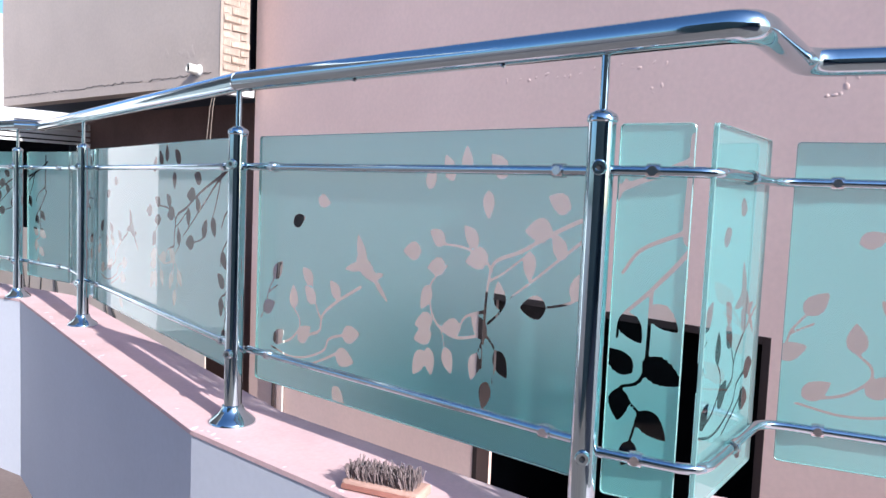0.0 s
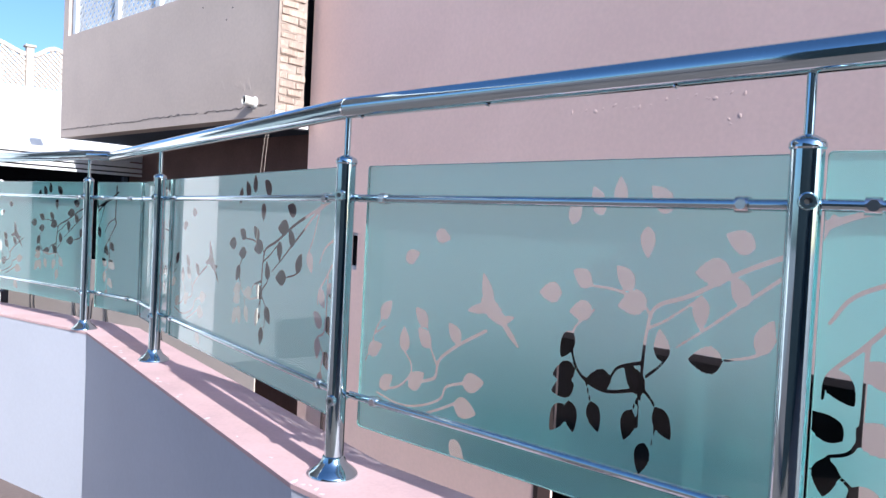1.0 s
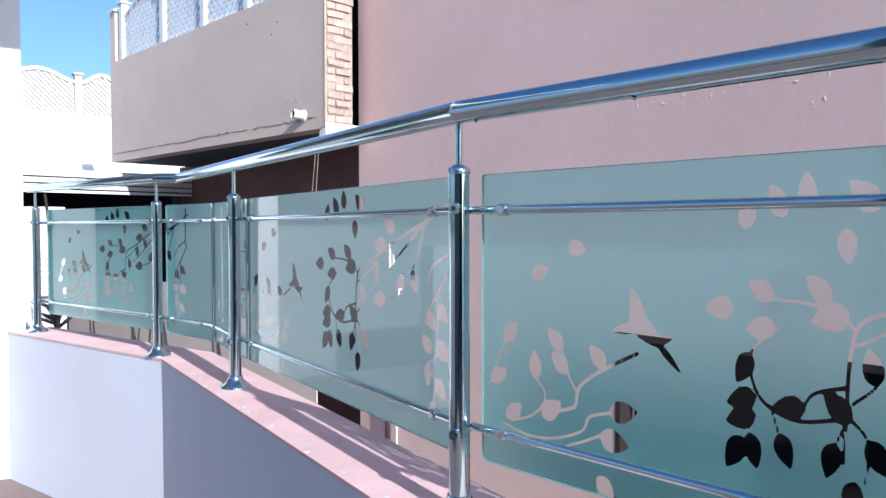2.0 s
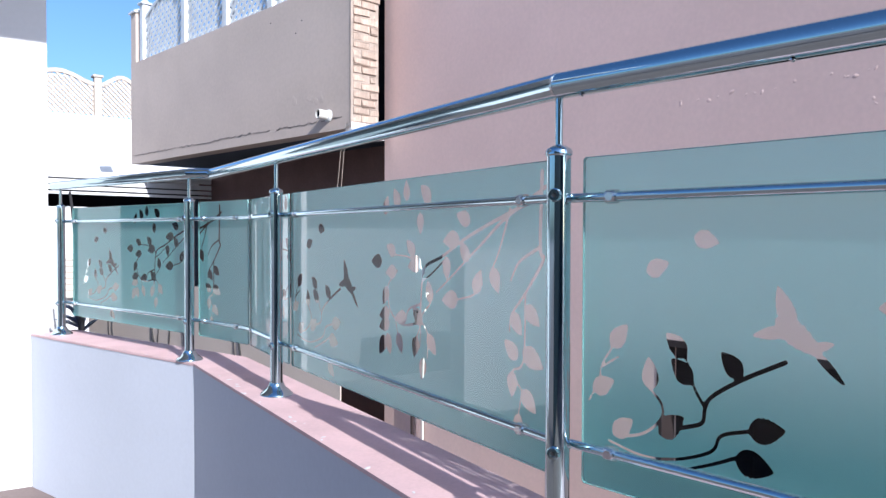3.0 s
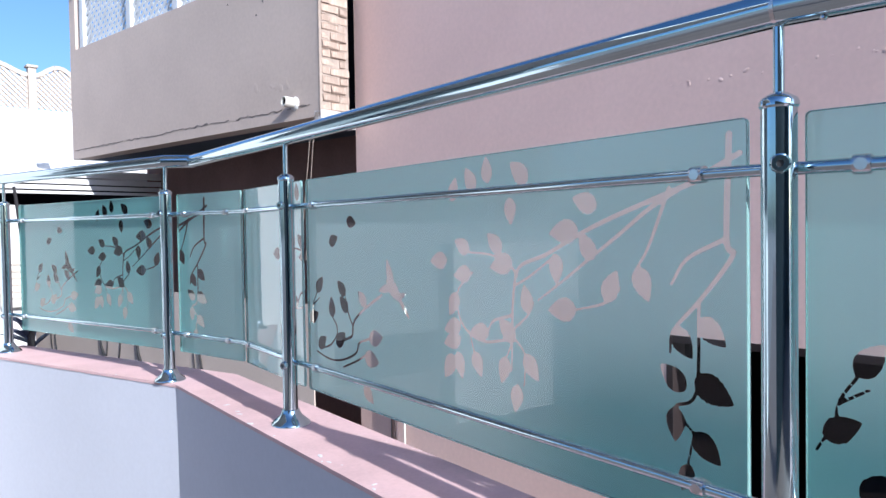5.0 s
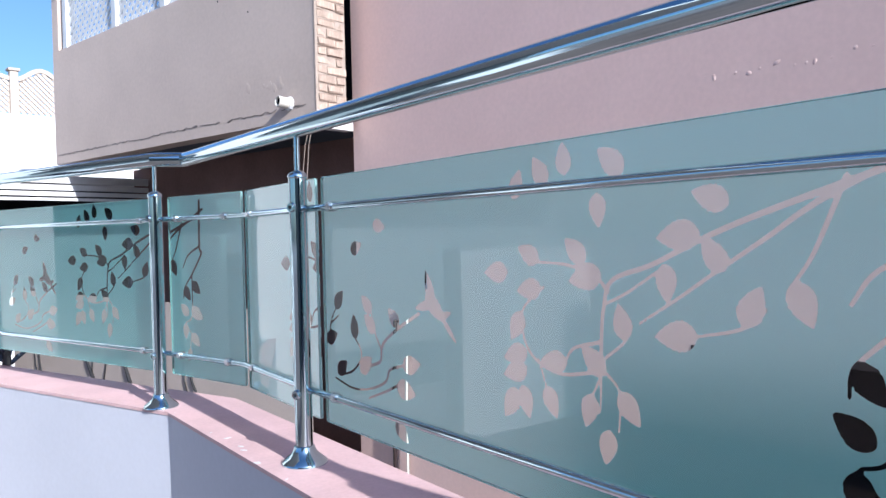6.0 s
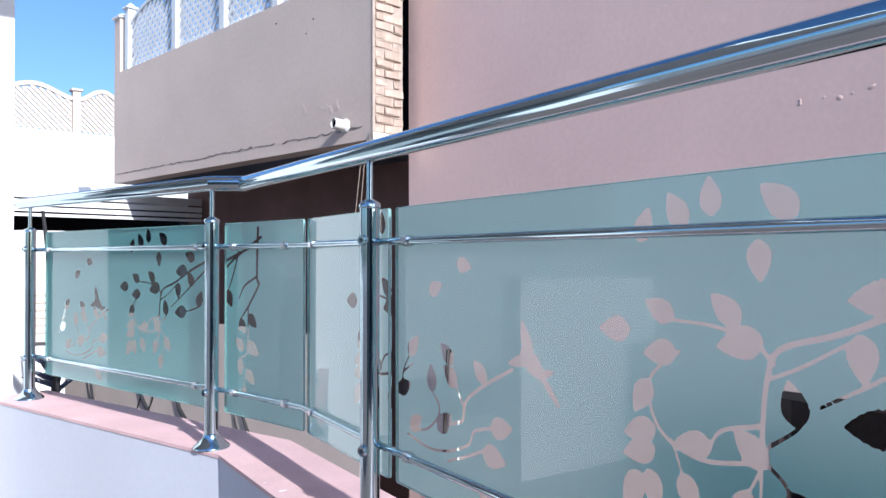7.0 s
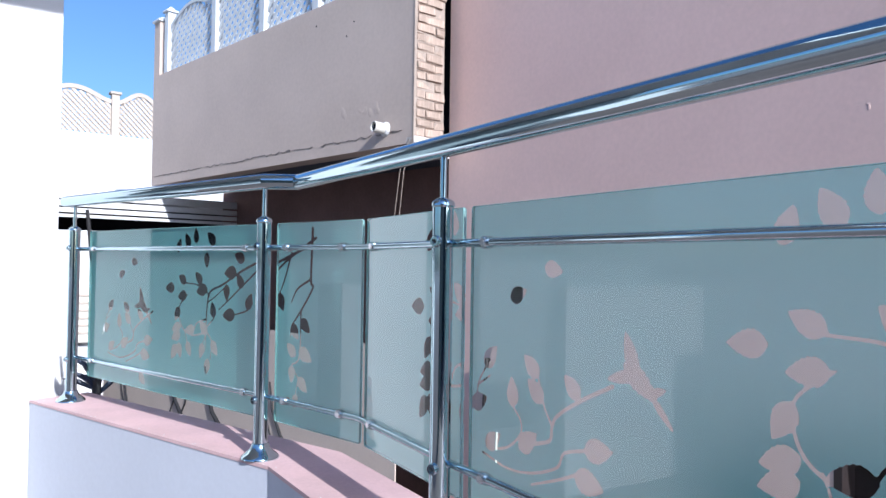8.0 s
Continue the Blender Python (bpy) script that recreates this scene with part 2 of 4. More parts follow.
def strip_solid(bm, front, back, z0, z1):
    n = len(front)
    v = [[bm.verts.new((p.x, p.y, z)) for p in line] for line in (front, back) for z in (z0, z1)]
    for i in range(n - 1):
        bm.faces.new((v[0][i], v[0][i + 1], v[1][i + 1], v[1][i]))
        bm.faces.new((v[2][i + 1], v[2][i], v[3][i], v[3][i + 1]))
        bm.faces.new((v[1][i], v[1][i + 1], v[3][i + 1], v[3][i]))
        bm.faces.new((v[2][i], v[2][i + 1], v[0][i + 1], v[0][i]))
    for i in (0, n - 1):
        bm.faces.new((v[0][i], v[1][i], v[3][i], v[2][i]))


bm = bmesh.new()
strip_solid(bm, offset_line(LINE, 0.115), offset_line(LINE, -0.145), -0.02, TOP - 0.012)
parapet = tagged(part("parapet", bm, PARAPET), "pale grey painted low wall in angled facets", "parapet", kind="structure")
bm = bmesh.new()
strip_solid(bm, offset_line(LINE, 0.118), offset_line(LINE, -0.150), TOP - 0.012, TOP)
part("coping", bm, COPING, parapet, "pink painted flat top with chipped edge")
bm = bmesh.new()
strip_solid(bm, offset_line(LINE, -0.11), offset_line(LINE, -0.148), -1.45, -0.02)
part("lower_wall", bm, PARAPET, parapet)


# ---- pink house wall with the dark doorway and a small window ----
def on_pink(s, z, out=0.0):
    p = PA + PDIR * s + PNORM * out
    return Vector((p.x, p.y, z))


def pink_block(bm, s0, s1, z0, z1, o0=-0.25, o1=0.0, bevel=0.0):
    m = Matrix(((PDIR.x, PNORM.x, 0, PA.x), (PDIR.y, PNORM.y, 0, PA.y), (0, 0, 1, 0), (0, 0, 0, 1)))
    return box(bm, (s0, o0, z0), (s1, o1, z1), m, bevel)


DOOR_S0, DOOR_S1, DOOR_Z = 3.54, 5.86, 0.80
S_EDGE = 0.05
WIN_S0, WIN_S1, WIN_Z0, WIN_Z1 = 0.62, 1.06, 1.06, 1.45
bm = bmesh.new()
for s0, s1, z0, z1 in ((S_EDGE, WIN_S0, -1.5, 7.5), (WIN_S0, WIN_S1, -1.5, WIN_Z0), (WIN_S0, WIN_S1, WIN_Z1, 7.5), (WIN_S1, DOOR_S0, -1.5, 7.5),
                       (DOOR_S0, DOOR_S1, DOOR_Z, 7.5), (DOOR_S1, 14.0, -1.5, 7.5)):
    pink_block(bm, s0, s1, z0, z1)
bmesh.ops.remove_doubles(bm, verts=bm.verts, dist=0.0005)
pink_wall = tagged(part("wall_pink", bm, PINK), "tall dusty pink plastered house wall", "wall", kind="structure")
rnd = random.Random(5)
lumps = [(3.58 + k * 0.06 + rnd.uniform(-0.04, 0.04), 2.475 + k * 0.0012 + rnd.uniform(-0.022, 0.022)) for k in range(26)]
lumps += [(base_s + rnd.uniform(-0.05, 0.05), base_z + rnd.uniform(-0.04, 0.04)) for base_s, base_z in ((0.64, 3.37), (1.18, 3.13), (2.34, 3.30), (5.0, 2.32), (6.1, 2.20), (6.2, 2.28)) for _ in range(3)]
for s, z in lumps:
    bm = bmesh.new()
    r = rnd.uniform(0.007, 0.02)
    bmesh.ops.create_icosphere(bm, subdivisions=2, radius=r, matrix=Matrix.Translation(on_pink(s, z, -0.001)) @ Matrix.Rotation(math.atan2(PDIR.y, PDIR.x), 4, "Z") @ pose(0, 0, 0, 0, rnd.uniform(0, 180), 0) @ Matrix.Diagonal((rnd.uniform(0.7, 1.3), 0.17, rnd.uniform(0.4, 0.9), 1)))
    part("plaster_lump", bm, PINK, pink_wall, smooth=True)
# doorway interior: near-black faces put the room's shade in the colour
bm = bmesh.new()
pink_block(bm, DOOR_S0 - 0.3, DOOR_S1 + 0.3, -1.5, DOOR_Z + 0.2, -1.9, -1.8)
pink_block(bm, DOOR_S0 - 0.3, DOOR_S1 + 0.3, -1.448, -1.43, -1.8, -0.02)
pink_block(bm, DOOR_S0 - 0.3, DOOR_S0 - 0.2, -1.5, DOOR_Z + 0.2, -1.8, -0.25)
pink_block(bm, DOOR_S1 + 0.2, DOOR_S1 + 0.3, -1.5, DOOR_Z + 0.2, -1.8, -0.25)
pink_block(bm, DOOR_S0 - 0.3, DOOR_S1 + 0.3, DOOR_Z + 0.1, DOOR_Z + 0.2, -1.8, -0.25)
tagged(part("doorway_interior", bm, DARK), "room behind the wide doorway, coloured near-black to look unlit", "room", kind="structure")
door = thing("door_1", "wide open doorway with dark brown wooden frame", "door", kind="structure")
for a, b, c, d in ((DOOR_S0, DOOR_S0 + 0.05, -1.45, DOOR_Z), (DOOR_S1 - 0.05, DOOR_S1, -1.45, DOOR_Z), (DOOR_S0 + 0.05, DOOR_S1 - 0.05, DOOR_Z - 0.05, DOOR_Z)):
    bm = bmesh.new()
    pink_block(bm, a, b, c, d, -0.16, 0.003, 0.004)
    part("frame", bm, FRAME, door)
window = thing("window_1", "small dark window with white frame in the pink wall", "window", kind="structure")
bm = bmesh.new()
pink_block(bm, WIN_S0, WIN_S1, WIN_Z0, WIN_Z1, -0.12, -0.10)
part("pane", bm, DARK, window)
for a, b, c, d in ((WIN_S0, WIN_S0 + 0.04, WIN_Z0, WIN_Z1), (WIN_S1 - 0.03, WIN_S1, WIN_Z0, WIN_Z1), (WIN_S0 + 0.04, WIN_S1 - 0.03, WIN_Z0, WIN_Z0 + 0.04), (WIN_S0 + 0.04, WIN_S1 - 0.03, WIN_Z1 - 0.03, WIN_Z1)):
    bm = bmesh.new()
    pink_block(bm, a, b, c, d, -0.10, -0.02, 0.004)
    part("window_frame", bm, WHITE, window)
for name, label, s, ztop, r, material in (("drain_pipe", "thin dark waste pipe fixed to the pink wall", 0.60, 0.75, 0.017, FRAME), ("conduit", "thin white plastic conduit fixed to the pink wall", 0.78, 0.95, 0.011, PVC)):
    bm = bmesh.new()
    tube(bm, [on_pink(s + 0.05, ztop, -0.02), on_pink(s + 0.05, ztop, 0.03), on_pink(s + 0.04, ztop - 0.2, 0.035), on_pink(s, 0.0, 0.03), on_pink(s, -1.45, 0.03)], r, 10)
    tagged(part(name, bm, material, smooth=True), label, "pipe")


# ---- annex: overhanging upper room, brick return, recess below ----
def on_annex(s, z, out=0.0):
    p = AA + ADIR * s + ANORM * out
    return Vector((p.x, p.y, z))


AM = Matrix(((ADIR.x, ANORM.x, 0, AA.x), (ADIR.y, ANORM.y, 0, AA.y), (0, 0, 1, 0), (0, 0, 0, 1)))
ALEN, AZ0, AZ1 = (AB - AA).length, 2.66, 4.245
bm = bmesh.new()
box(bm, (0.02, -0.22, AZ0), (ALEN, 0, AZ1), AM)
annex = tagged(part("wall_annex", bm, BEIGE), "grey-beige plastered wall of the overhanging upper room", "wall", kind="structure")
bm = bmesh.new()
box(bm, (0.0, -0.02, AZ0), (0.022, 0.003, 5.6), AM, 0.002)
part("plaster_edge", bm, MORTAR, annex, "whitish raw plaster edge beside the bricks")
# ragged crack: small plaster lips along a wavering line, coloured dark for its shade
rnd = random.Random(11)
bm = bmesh.new()
z_old = AZ0 + 0.13
for k in range(300):
    s0, s1 = (0.16 + j * (ALEN - 0.26) / 300 for j in (k, k + 1))
    z_new = AZ0 + 0.125 + 0.022 * noise.noise((s1 * 1.7, 3.0, 0.0)) + 0.020 * noise.noise((s1 * 11, 7.0, 0.0)) + 0.010 * noise.noise((s1 * 31, 5.0, 0.0))
    if noise.noise((s1 * 4.3, 11.0, 0.0)) > -0.30:
        beam(bm, on_annex(s0, z_old, 0.001), on_annex(s1 + 0.003, z_new, 0.001), 0.006, 0.006 + 0.034 * max(0.0, noise.noise((s1 * 9, 1.0, 0.0))))
    z_old = z_new
part("plaster_crack", bm, CRACK_SHADE, annex, "ragged cracked plaster edge, darkened for its shade")
for k in range(7):
    bm = bmesh.new()
    at = on_annex(0.70 + rnd.gauss(0, 0.13), 3.03 + rnd.gauss(0, 0.05), 0.0)
    bmesh.ops.create_icosphere(bm, subdivisions=2, radius=rnd.uniform(0.03, 0.07), matrix=Matrix.Translation(at) @ AM.to_3x3().to_4x4() @ pose(0, 0, 0, 0, rnd.uniform(0, 180), 0) @ Matrix.Diagonal((1.0, 0.03, rnd.uniform(0.3, 0.7), 1)))
    part("plaster_blister", bm, BEIGE, annex, smooth=True)
for s, z in ((1.02, 3.83), (1.55, 4.05), (0.9, 3.95)):
    bm = bmesh.new()
    tube(bm, [on_annex(s, z, -0.01), on_annex(s, z + 0.001, 0.006)], 0.009, 8)
    part("nail", bm, CABLE, annex)
# Underside slab: its shade comes from the near-black colour.
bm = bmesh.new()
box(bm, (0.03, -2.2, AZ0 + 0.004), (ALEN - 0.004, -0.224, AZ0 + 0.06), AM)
tagged(part("soffit", bm, SOFFIT), "slab underside below the upper room, near-black for its shade", "slab", kind="structure")
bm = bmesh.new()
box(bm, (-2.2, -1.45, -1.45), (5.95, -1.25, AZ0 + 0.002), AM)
tagged(part("wall_recess", bm, DARKWALL), "maroon wall under the overhang, darkened for its shade", "wall", kind="structure")
bm = bmesh.new()
box(bm, (0.19, -0.014, -1.45), (9.0, 0.0, 0.82), AM)
tagged(part("wall_low", bm, LOWWALL), "low sand-coloured plastered yard wall", "wall", kind="structure")
# brick return
RD = -ANORM
brick_wall = tagged(new("wall_brick"), "raw unplastered buff brick end wall", "wall", kind="structure")
BM = Matrix(((RD.x, ADIR.x, 0, AA.x), (RD.y, ADIR.y, 0, AA.y), (0, 0, 1, 0), (0, 0, 0, 1)))
bm = bmesh.new()
box(bm, (0.01, 0.010, AZ0 + 0.02), (0.375, 0.2, 5.6), BM)
part("mortar_bed", bm, MORTAR, brick_wall)
# Black block added behind the opening, in place of its shade.
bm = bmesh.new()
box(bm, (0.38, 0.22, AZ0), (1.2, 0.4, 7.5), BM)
part("gap", bm, DARK, brick_wall, "black block added between the bricks and the pink wall, for the shade there")
bm = bmesh.new()
box(bm, (0.0, -0.012, AZ0 - 0.10), (0.44, 0.1, AZ0 + 0.06), BM, 0.005)
part("concrete_pad", bm, WHITE, brick_wall, "whitewashed slab edge under the bricks")
brick_meshes = []
rnd = random.Random(3)
for k in range(5):
    bm = bmesh.new()
    vs = box(bm, (0, 0, 0), (1, 0.06, 0.074), None, 0.010)
    for v in bm.verts:
        v.co += Vector((rnd.uniform(-0.02, 0.02), rnd.uniform(-0.007, 0.007), rnd.uniform(-0.005, 0.005)))
    brick_meshes.append(mesh_of(bm, "brick", BRICK))
for row in range(33):
    z = AZ0 + 0.065 + row * 0.086
    cuts = [0.035, 0.255, 0.375] if row % 2 else [0.035, 0.14, 0.36, 0.375]
    if cuts[-1] - cuts[-2] < 0.05:
        cuts[-2:] = [cuts[-1]]
    for a, b in zip(cuts, cuts[1:]):
        ob = new("brick", rnd.choice(brick_meshes))
        ob.parent = brick_wall
        w = b - a - 0.012
        if b == 0.375:
            w += rnd.uniform(-0.04, 0.02)
        ob.matrix_local = BM @ pose(a, rnd.uniform(-0.012, 0.010), z + rnd.uniform(-0.003, 0.003), 0, rnd.uniform(-1.5, 1.5), 0) @ Matrix.Diagonal((w, 1, 1, 1))

# water spout
spout = thing("water_spout", "short cream plastic water spout sticking out of the wall", "pipe")
bm = bmesh.new()
a, b = on_annex(0.40, 2.825, -0.02), on_annex(0.42, 2.84, 0.14)
sq = Matrix.Translation(a) @ (b - a).to_track_quat("Z", "Y").to_matrix().to_4x4()
lathe(bm, [(0.052, 0.0), (0.052, 0.145), (0.050, 0.148), (0.044, 0.148), (0.043, 0.145), (0.043, 0.06)], 22, sq)
part("pipe", bm, PVC, spout, smooth=True)
# Bore lined in near-black: the hollow's shade is painted.
bm = bmesh.new()
lathe(bm, [(0.0426, 0.0605), (0.0426, 0.125)], 22, sq)
part("inside", bm, DARK, spout, "inside of the pipe, coloured black for its shade")
bm = bmesh.new()
tube(bm, [on_annex(0.40, 2.825, -0.01), on_annex(0.405, 2.826, 0.02)], [0.075, 0.06], 14)
part("mortar_collar", bm, WHITE, spout, "rough white mortar round the pipe")


# ---- white lattice fence on the annex ----
def lattice(bm, w, h, pitch, wide, thick, sign):
    n = int((w + h) / pitch) + 1
    for k in range(n):
        c = k * pitch
        x0, z0 = (c, 0) if c <= w else (w, c - w)
        x1, z1 = (0, c) if c <= h else (c - h, h)
        if abs(x0 - x1) < wide:
            continue
        if sign < 0:
            x0, x1 = w - x0, w - x1
        yield (x0, z0), (x1, z1)


fence = thing("lattice_fence", "white lattice fence with capped posts and arched panels", "fence")
posts_s = [5.36, 3.92, 2.72, 1.62, 0.5]
bm = bmesh.new()
box(bm, (5.52, -0.17, AZ1 - 0.002), (ALEN, 0.0, 5.03), AM, 0.004)
pier = part("pier", bm, BEIGE, annex, "grey-beige plastered corner pier")
bm = bmesh.new()
box(bm, (5.49, -0.20, 5.03), (ALEN + 0.03, 0.03, 5.065), AM, 0.006)
lathe(bm, [(0.12, 0), (0.08, 0.035), (0.0, 0.065)], 4, AM @ pose(5.615, -0.085, 5.065, 0, 0, 45))
part("cap", bm, FENCE, pier, "white pyramid cap")
for k, s in enumerate(posts_s):
    z1 = 5.12 if k == 0 else 5.08
    bm = bmesh.new()
    box(bm, (s - 0.06, -0.14, AZ1 + 0.002), (s + 0.06, -0.02, z1), AM, 0.006)
    post = part("fence_post", bm, FENCE, fence)
    bm = bmesh.new()
    box(bm, (s - 0.085, -0.165, z1), (s + 0.085, 0.005, z1 + 0.035), AM, 0.008)
    lathe(bm, [(0.075, 0), (0.05, 0.035), (0.0, 0.065)], 4, AM @ pose(s, -0.08, z1 + 0.035, 0, 0, 45))
    part("cap", bm, FENCE, post)


def arch(x, w):
    """Height of a fence panel's arched top at x along its width."""
    return 0.64 + 0.19 * math.sin(math.pi * min(1, max(0, x / w)))


for s1, s0 in zip(posts_s, posts_s[1:]):
    w, x00 = s1 - s0 - 0.12, s0 + 0.06
    for sign in (1, -1):
        for (x0, z0), (x1, z1) in lattice(None, w, 0.83, 0.135, 0.02, 0.01, sign):
            reach = 1.0
            for q in range(1, 25):
                t = q / 24
                if z0 + t * (z1 - z0) > arch(x0 + t * (x1 - x0), w) - 0.02:
                    reach = t - 1 / 24
                    break
            if reach < 0.06:
                continue
            x1, z1 = x0 + reach * (x1 - x0), z0 + reach * (z1 - z0)
            bm = bmesh.new()
            off = -0.070 if sign > 0 else -0.088
            beam(bm, AM @ Vector((x00 + x0, off, AZ1 + 0.03 + z0)), AM @ Vector((x00 + x1, off, AZ1 + 0.03 + z1)), 0.040, 0.014, ANORM.to_3d())
            part("slat", bm, FENCE, fence)
    bm = bmesh.new()
    box(bm, (x00, -0.10, AZ1 + 0.004), (x00 + w, -0.06, AZ1 + 0.044), AM, 0.004)
    part("fence_rail", bm, FENCE, fence)
    bm = bmesh.new()
    for k in range(12):
        xa, xb = w * k / 12, w * (k + 1) / 12
        beam(bm, AM @ Vector((x00 + xa, -0.08, AZ1 + 0.03 + arch(xa, w))), AM @ Vector((x00 + xb, -0.08, AZ1 + 0.03 + arch(xb, w))), 0.05, 0.045)
    part("arched_rail", bm, FENCE, fence)


# ---- white end wall beside the railing ----
WD = Vector((-0.993, -0.118))
WE = Vector((-0.19, 5.85))
p, q = WE, WE + WD * 0.45
bm = bmesh.new()
slab_between(bm, (q.x, q.y), (p.x, p.y), -1.45, 3.9, -0.45, 0.0)
tagged(part("pillar", bm, WHITE), "smooth white painted square pillar at the end of the railing", "pillar", kind="structure")
r0 = WE + WD * 4.8
# Roof out of view, sized to throw shade on the pillar top.
bm = bmesh.new()
slab_between(bm, (r0.x, r0.y), (p.x - 0.02, p.y), 3.90, 4.05, 2.05)
slab_between(bm, (r0.x, r0.y), (p.x - 0.02, p.y), 3.90, 4.05, -2.0)
tagged(part("porch_roof", bm, WHITE), "unseen white concrete porch roof placed to shade the pillar top", "roof", kind="structure")
bm = bmesh.new()
slab_between(bm, (r0.x - 0.23, r0.y + 1.9), (q.x - 0.25, q.y + 1.9), 0.0, 3.9, -0.15)
tagged(part("wall_porch", bm, PORCH), "plastered wall at the back of the porch, coloured grey for its shade", "wall", kind="structure")
r1, r2 = WE + WD * 1.85, WE + WD * 3.25
bm = bmesh.new()
slab_between(bm, (r2.x, r2.y), (r1.x, r1.y), 0.0, 1.43, -0.2, 0.008)
tagged(part("wall_porch_low", bm, WHITE), "low white painted porch wall", "wall", kind="structure")

bm = bmesh.new()
box(bm, (-0.60, 7.5, -1.45), (0.06, 7.68, 1.775), None, 0.01)
stub = tagged(part("wall_stub", bm, WHITE), "white painted garden wall stub behind the railing end", "wall", kind="structure")
utility = thing("meter_box", "cream plastic meter box with louvres on the white wall", "meter box")
bm = bmesh.new()
box(bm, (-0.16, 7.44, 1.02), (0.05, 7.499, 1.40), None, 0.012)
part("case", bm, PVC, utility)
for k in range(6):
    bm = bmesh.new()
    box(bm, (-0.13, 7.434, 1.08 + k * 0.05), (0.03, 7.441, 1.095 + k * 0.05), None, 0.002)
    part("louvre", bm, CREAM, utility)

# unseen house wall, coloured dark as shade, which the steel and the glass mirror
bm = bmesh.new()
box(bm, (-3.0, -9.0, 0.0), (-2.7, 1.0, 3.5))
tagged(part("wall_house", bm, HOUSE), "unseen house wall across the terrace, dark for the steel to mirror", "wall", kind="structure")

# End wall added out of view to darken what the steel mirrors.
bm = bmesh.new()
box(bm, (-5.3, -9.4, 0.0), (2.2, -9.1, 4.2))
tagged(part("wall_mirrored_end", bm, HOUSE), "unseen dark end wall added for the steel to mirror", "wall", kind="structure")

# ---- far canopy, far white building ----
canopy = thing("canopy", "low white sheet canopy with dark shade beneath", "canopy")
cd = Vector((0.958, 0.287, 0))
c0 = Vector((-3.0, 12.10, 0))
for k, (z, t) in enumerate(((2.440, 0.105), (2.325, 0.075), (2.235, 0.060), (2.160, 0.040))):
    bm = bmesh.new()
    a = c0 + Vector((0, -0.05, z))
    beam(bm, a, a + cd * 6.2, 0.05, t)
    part("edge_bar", bm, WHITE, canopy)
bm = bmesh.new()
m = Matrix(((cd.x, -cd.y, 0, c0.x), (cd.y, cd.x, 0, c0.y), (0, 0, 1, 0), (0, 0, 0, 1)))
box(bm, (0, 0.05, 2.46), (6.2, 3.2, 2.49), m)
part("sheet", bm, WHITE, canopy)
# Props take the same near-black, shade included in the colour.
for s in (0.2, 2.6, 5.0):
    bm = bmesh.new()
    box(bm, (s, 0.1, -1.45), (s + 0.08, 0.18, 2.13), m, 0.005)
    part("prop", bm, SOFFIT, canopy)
# Back wall in near-black, which paints in the shade under the canopy.
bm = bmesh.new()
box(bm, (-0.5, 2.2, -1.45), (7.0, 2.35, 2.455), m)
tagged(part("wall_shed", bm, DARK), "back wall beneath the canopy, coloured black for its shade", "wall", kind="structure")

far = thing("far_building", "white sunlit building with a lattice parapet on top", "building")
fd = Vector((0.981, 0.196, 0))
FMX = Matrix(((fd.x, -fd.y, 0, -8.0), (fd.y, fd.x, 0, 15.4), (0, 0, 1, 0), (0, 0, 0, 1)))
bm = bmesh.new()
box(bm, (0, 0, -1.45), (13.5, 0.3, 3.93), FMX)
part("wall", bm, WHITE, far)
for s in (0.2, 2.0, 3.8, 5.6, 7.15, 8.58, 9.5):
    bm = bmesh.new()
    box(bm, (s - 0.07, 0.02, 3.93), (s + 0.07, 0.16, 4.72), FMX, 0.01)
    box(bm, (s - 0.10, -0.01, 4.72), (s + 0.10, 0.19, 4.77), FMX, 0.01)
    part("parapet_post", bm, CREAM, far)
for s0, s1 in ((0.27, 1.93), (2.07, 3.73), (3.87, 5.53), (5.67, 7.08), (7.22, 8.51), (8.65, 9.43)):
    bm = bmesh.new()
    w, n = s1 - s0, 14
    for sign in (1, -1):
        for (x0, z0), (x1, z1) in lattice(None, w, 0.84, 0.10, 0.03, 0.01, sign):
            off, reach = (0.08 if sign > 0 else 0.10), 1.0
            for q8 in range(1, 17):
                t = q8 / 16
                if z0 + t * (z1 - z0) > 0.60 + 0.20 * math.sin(math.pi * min(1, max(0, (x0 + t * (x1 - x0)) / w))) ** 1.5:
                    reach = t - 1 / 16
                    break
            if reach > 0:
                x1, z1 = x0 + reach * (x1 - x0), z0 + reach * (z1 - z0)
                beam(bm, FMX @ Vector((s0 + x0, off, 3.95 + z0)), FMX @ Vector((s0 + x1, off, 3.95 + z1)), 0.05, 0.02, FMX.to_3x3() @ Vector((0, 1, 0)))
    for k in range(n):
        za, zb = (4.58 + 0.20 * math.sin(math.pi * (k + j) / n) ** 1.5 for j in (0, 1))
        beam(bm, FMX @ Vector((s0 + w * k / n, 0.09, za)), FMX @ Vector((s0 + w * (k + 1) / n, 0.09, zb)), 0.07, 0.08)
    part("lattice_panel", bm, CREAM, far)

# ---- railing: posts, handrail, cross rails ----
railing = thing("railing", "polished stainless steel railing with etched frosted glass panels", "railing")
HZ, UZ, LZ = 1.842, 1.625, 1.132
RPOST, RHAND = 0.0238, 0.0258


def toward(a, b):
    return (Vector(b) - Vector(a)).normalized()


